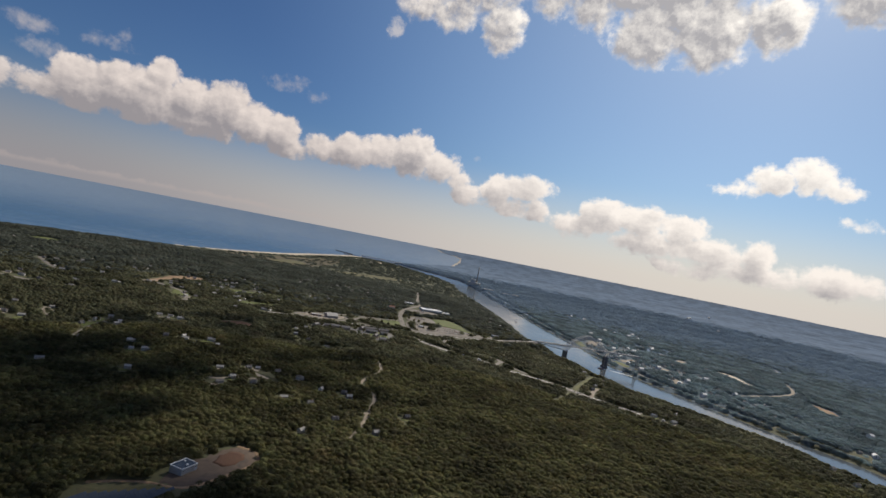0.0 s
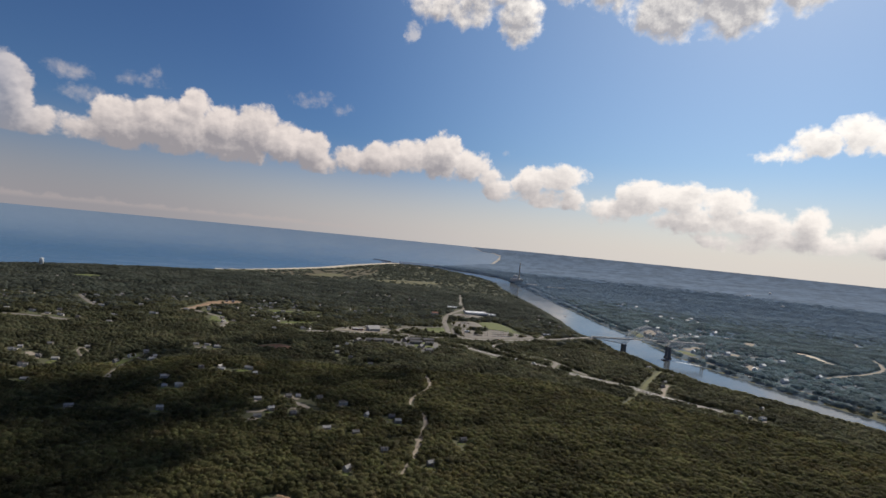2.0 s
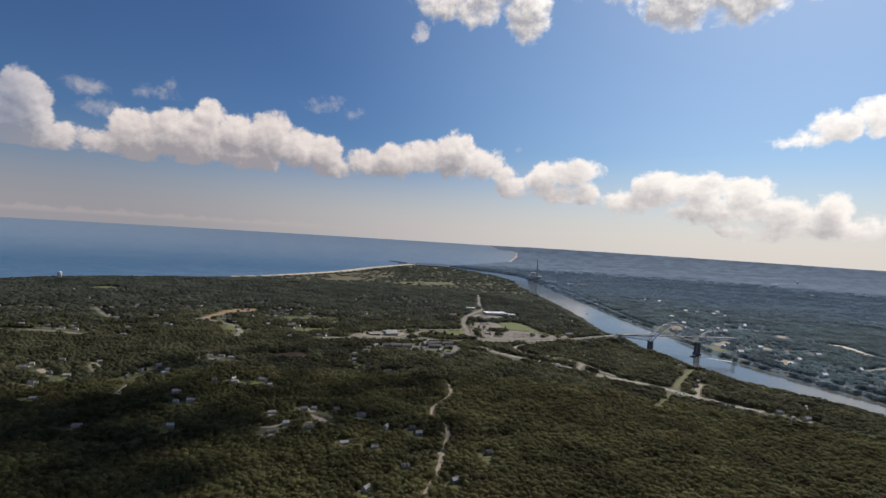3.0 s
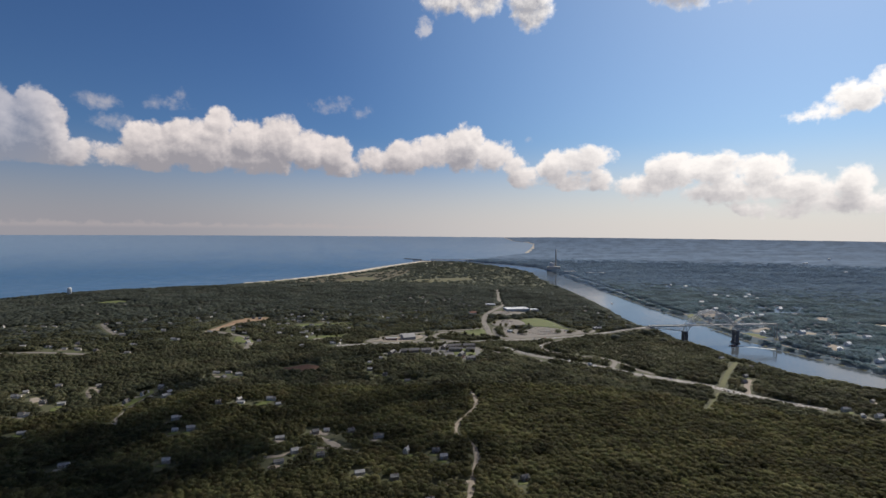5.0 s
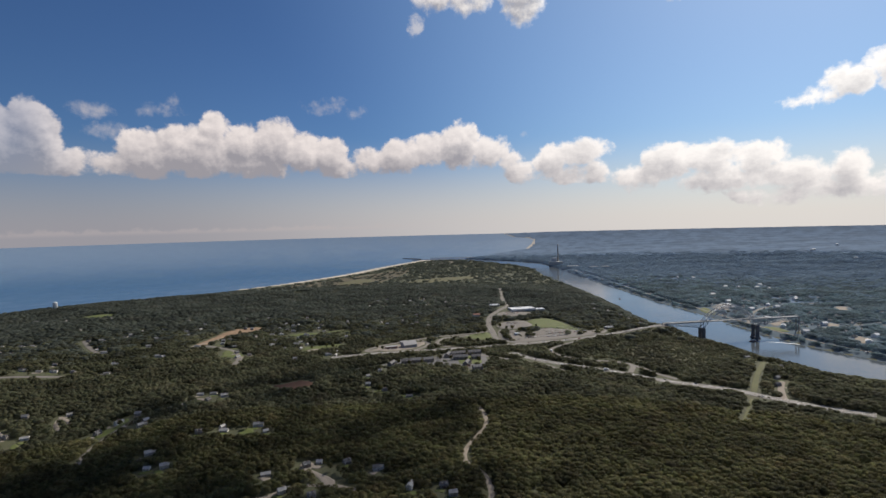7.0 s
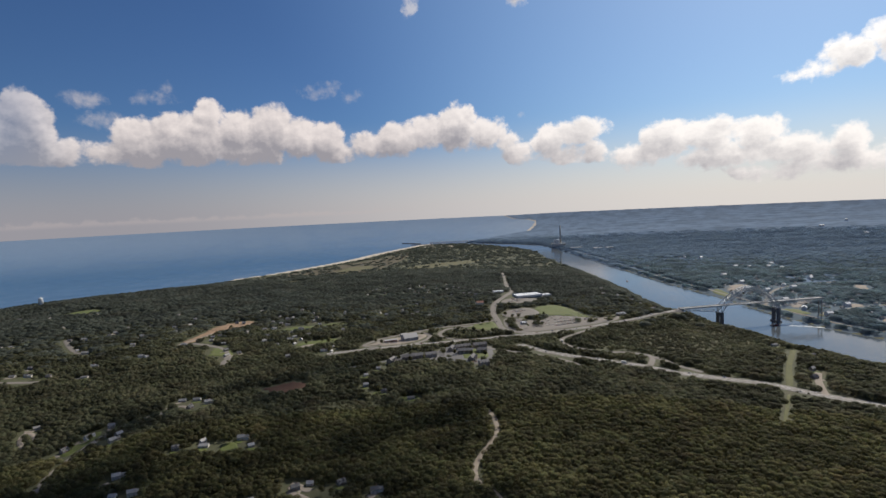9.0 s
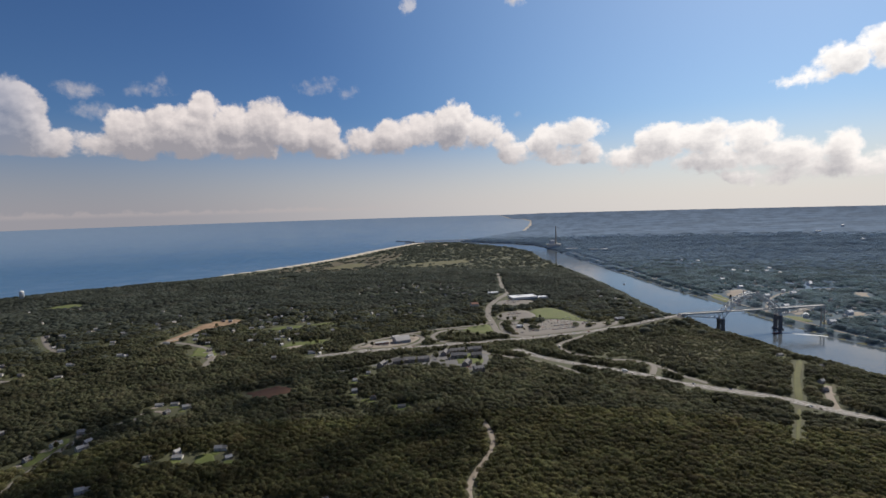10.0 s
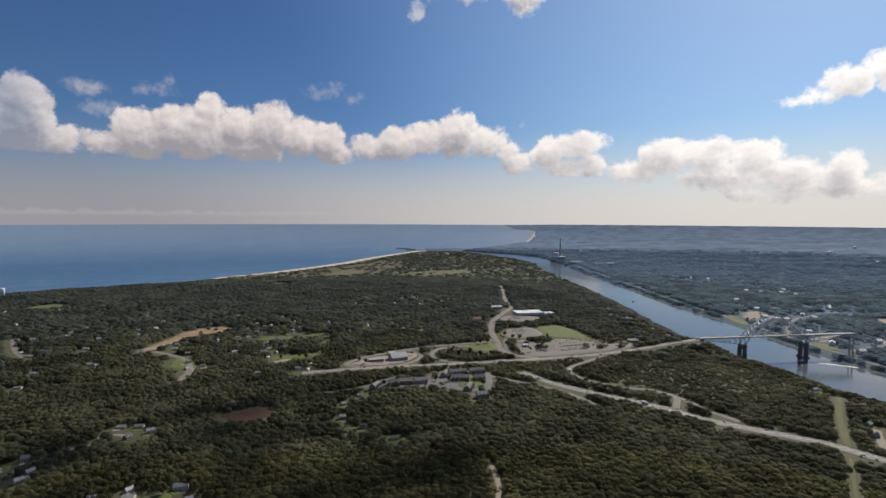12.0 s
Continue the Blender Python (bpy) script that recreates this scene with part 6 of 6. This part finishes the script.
# ---- woods: crowns packed side by side ----
def woods(name, label, near, away, spacing, rings, sides, tall, seed, half=47.5, mat=None, come=None, go=None, side=None, skip=0.0, leaf=None):
    """One mesh of crowns on all wooded ground between two distances."""
    rng = np.random.default_rng(seed)
    xs, ys = np.arange(-away * (0.75 if near > 980 else 1.0), away * (0.75 if near > 980 else 1.0), spacing), np.arange(100 if near >= 980 else -320, away, spacing)
    gx, gy = np.meshgrid(xs, ys)
    p = np.stack([gx.ravel(), gy.ravel()], 1)
    p[:, 0] += np.where(np.round((p[:, 1] - ys[0]) / spacing) % 2 > 0, spacing / 2, 0)
    p += rng.uniform(-0.5, 0.5, p.shape) * spacing
    dist, ang = np.linalg.norm(p, axis=1), np.degrees(np.arctan2(p[:, 0], p[:, 1]))
    p = p[(dist >= near) & (dist < away) & (np.abs(ang) < half) & (np.abs(ang) >= skip)]
    reach = spacing * (0.7 if mat is HAZED_CANOPY else 0.42)
    hit = is_free(p)
    for way in ((reach, 0), (-reach, 0), (0, reach), (0, -reach)):
        hit |= is_free(p + way)
    p = p[~hit]
    dist = np.linalg.norm(p, axis=1)
    share_here = (step(*come, dist) if come else 1.0) * (1 - step(*go, dist) if go else 1.0)
    p = p[rng.uniform(0, 1, len(p)) < share_here]
    d, left = land(p)
    if side is None and near < 1300 < away:
        side_ok = left | (np.linalg.norm(p, axis=1) < 1300)
    else:
        side_ok = np.ones(len(p), bool) if side is None else left == side
    marsh = step(2450, 2950, p[:, 1] + 0.25 * np.abs(p[:, 0] + 400)) * left
    open_woods, scrub = zone(p, OPEN_WOODS), zone(p, SCRUB)
    keep = (rng.uniform(0, 1, len(p)) > 0.36 * open_woods + 0.1 * scrub) & side_ok & (d > (14 if mat is HAZED_CANOPY else 9)) & (rng.uniform(0, 1, len(p)) > marsh * 0.8) & ~((line_distance(p, COAST) < 60 + 70 * step(2500, 3000, p[:, 1])) & (p[:, 1] > 2250))
    p, open_woods, scrub = p[keep], open_woods[keep], scrub[keep]
    z = elevation_at(p)
    shapes = [crown_shape(rng, rings, sides) for _ in range(14)]
    pick = rng.integers(0, len(shapes), len(p))
    size = spacing * (0.74 if mat is None else 0.90 if mat is HAZED_CANOPY else 1.05 if mat is FAR_HAZED_CANOPY else 0.98) * rng.lognormal(0, 0.44 if mat is None else 0.36, len(p)).clip(0.45, 2.2) * (1 - (0.25 if mat else 0.2) * scrub)
    even = 0.4 if mat in (HAZED_CANOPY, FAR_HAZED_CANOPY) else 0.8 if mat else 1.0  # far crowns evened out so fewer dark sides show, as under haze
    rise = tall * (1 + even * (0.10 * waves(p, seed + 1, 45) + 0.12 * waves(p, seed + 2, 160) + rng.uniform(-0.22, 0.22, len(p))))
    if mat is None:
        rise = rise * (1 - 0.6 * scrub)
    if mat is FAR_HAZED_CANOPY:
        rise = rise * (1 - 0.8 * step(3300, 5600, np.linalg.norm(p, axis=1))) * (1 - 0.45 * open_woods) * (1 - 0.6 * scrub)
    turn = rng.uniform(0, 6.283, len(p))
    verts, faces, n = [], [], 0
    for k, (v, f) in enumerate(shapes):
        at = np.where(pick == k)[0]
        c, s = np.cos(turn[at])[:, None], np.sin(turn[at])[:, None]
        r, h = size[at][:, None], rise[at][:, None]
        # crowns flattened, most of all far off, to soften their shaded sides
        deep = np.minimum(r * (0.66 if mat is None else 0.34 if mat is HAZED_COAST_LEAF else 0.42 if spacing < 20 else 0.2), h * 0.8)
        x = p[at, 0][:, None] + r * (v[None, :, 0] * c - v[None, :, 1] * s)
        y = p[at, 1][:, None] + r * (v[None, :, 0] * s + v[None, :, 1] * c)
        w = z[at][:, None] + h + deep * (v[None, :, 2] - 1)
        verts.append(np.stack([x, y, w], -1).reshape(-1, 3))
        faces.append((f[None] + (n + np.arange(len(at)) * len(v))[:, None, None]).reshape(-1, 3))
        n += len(at) * len(v)
    verts = np.concatenate(verts)
    return sheet(name, far(verts), np.concatenate(faces), mat or leaf or LEAF, label, "woodland", "stuff")


woods("near_woodland", "dense green oak and pine canopy, crowns lit from ahead", 300, 980, 4.5, 2, 7, 7.8, 21)
woods("middle_woodland", "green broadleaf and pine woods between the houses and roads, slightly greyed for haze", 980, 1900, 5.7, 2, 6, 7.8, 22, go=(1350, 1900), leaf=HAZED_MID_LEAF)
woods("coast_woodland", "olive-green woods sloping to the sea bluff, greyed for haze", 1350, 3400, 9.0, 2, 5, 7.8, 23, mat=HAZED_COAST_LEAF, side=True, come=(1350, 1900), go=(2500, 3400))
woods("marsh_woodland", "dark green pine woods round the salt marsh, greyed for haze", 2500, 5200, 12.0, 2, 5, 7.0, 25, mat=HAZED_COAST_LEAF, side=True, come=(2500, 3400))
woods("canal_woodland", "woods beyond the canal, haze put into their blue-green colour", 1300, 3300, 8.8, 2, 5, 7.8, 26, mat=HAZED_CANOPY, side=False, go=(2300, 3300))
woods("horizon_woodland", "woods towards the horizon, lightened and blued for haze", 2300, 5600, 21.0, 2, 5, 7.8, 24, mat=FAR_HAZED_CANOPY, side=False, come=(2300, 3300), go=(4200, 5600))
woods("rear_woodland", "dense oak and pine canopy beneath the flight path", 0, 300, 6.5, 2, 6, 7.8, 27, half=181)
woods("flank_woodland", "dense oak and pine canopy beside the flight path", 300, 620, 7.5, 2, 6, 7.8, 28, half=112, skip=47.5)


# ---- unseen high clouds, added to lay shadow on the near woods ----
def shading_cloud(x, y, long, wide, turn, seed, lift=2600.0, puffs=46):
    """An unseen billowing cloud, put in the sun's way to shade a place on the ground."""
    r = random.Random(seed)
    at = Vector((x, y, 0)) + SUN_WAY * (lift / SUN_WAY.z)
    bm = bmesh.new()
    for k in range(puffs):
        a, u = r.uniform(0, 6.283), math.sqrt(r.uniform(0, 1))
        s = r.uniform(0.16, 0.36) * wide
        vs = bmesh.ops.create_icosphere(bm, subdivisions=2, radius=s)["verts"]
        for v in vs:
            v.co *= 1 + 0.22 * noise.noise(v.co * (3.0 / s) + Vector((k, 0, 0)))
        bmesh.ops.transform(bm, matrix=Matrix.Translation((u * math.cos(a) * long, u * math.sin(a) * wide, r.uniform(0, 0.25) * wide)), verts=vs)
    ob = part("backdrop_cloud", bm, CLOUD, None, "", True)
    ob.matrix_basis = Matrix.Translation(at) @ Matrix.Rotation(radians(turn), 4, "Z")
    return tagged(ob, "unseen white cumulus cloud put overhead to shade the woods", "cloud", "", "structure")


CLOUD = material("cloud_white", [(0.85, 0.85, 0.86), (0.9, 0.9, 0.9)], 1.0, 0.01, 0.002, spec=0.0)
cloud_net = Net(CLOUD.node_tree)
thin_air, veil = cloud_net.node("ShaderNodeBsdfTransparent"), cloud_net.node("ShaderNodeMixShader")
veil.inputs[0].default_value = 0.29  # a cloud is lit through
cloud_net.put(veil.inputs[1], thin_air.outputs[0])
cloud_net.put(veil.inputs[2], CLOUD.node_tree.nodes["Principled BSDF"].outputs[0])
cloud_net.put(CLOUD.node_tree.nodes["Material Output"].inputs[0], veil.outputs[0])
for place in ((-425, 700, 140, 95, -15, 3), (-375, 560, 130, 100, 0, 5), (-235, 405, 140, 75, -20, 8), (-110, 372, 95, 55, -5, 9), (-545, 640, 100, 95, 0, 12)):
    shading_cloud(*place)
# sparser unseen clouds, added to dim further parts of the woods
shading_cloud(-300, 925, 230, 130, 8, 11, puffs=14)
shading_cloud(-300, 672, 75, 60, 0, 31, puffs=24)
shading_cloud(-345, 1065, 190, 85, 5, 21, puffs=13)
shading_cloud(-150, 770, 140, 110, 0, 22, puffs=10)
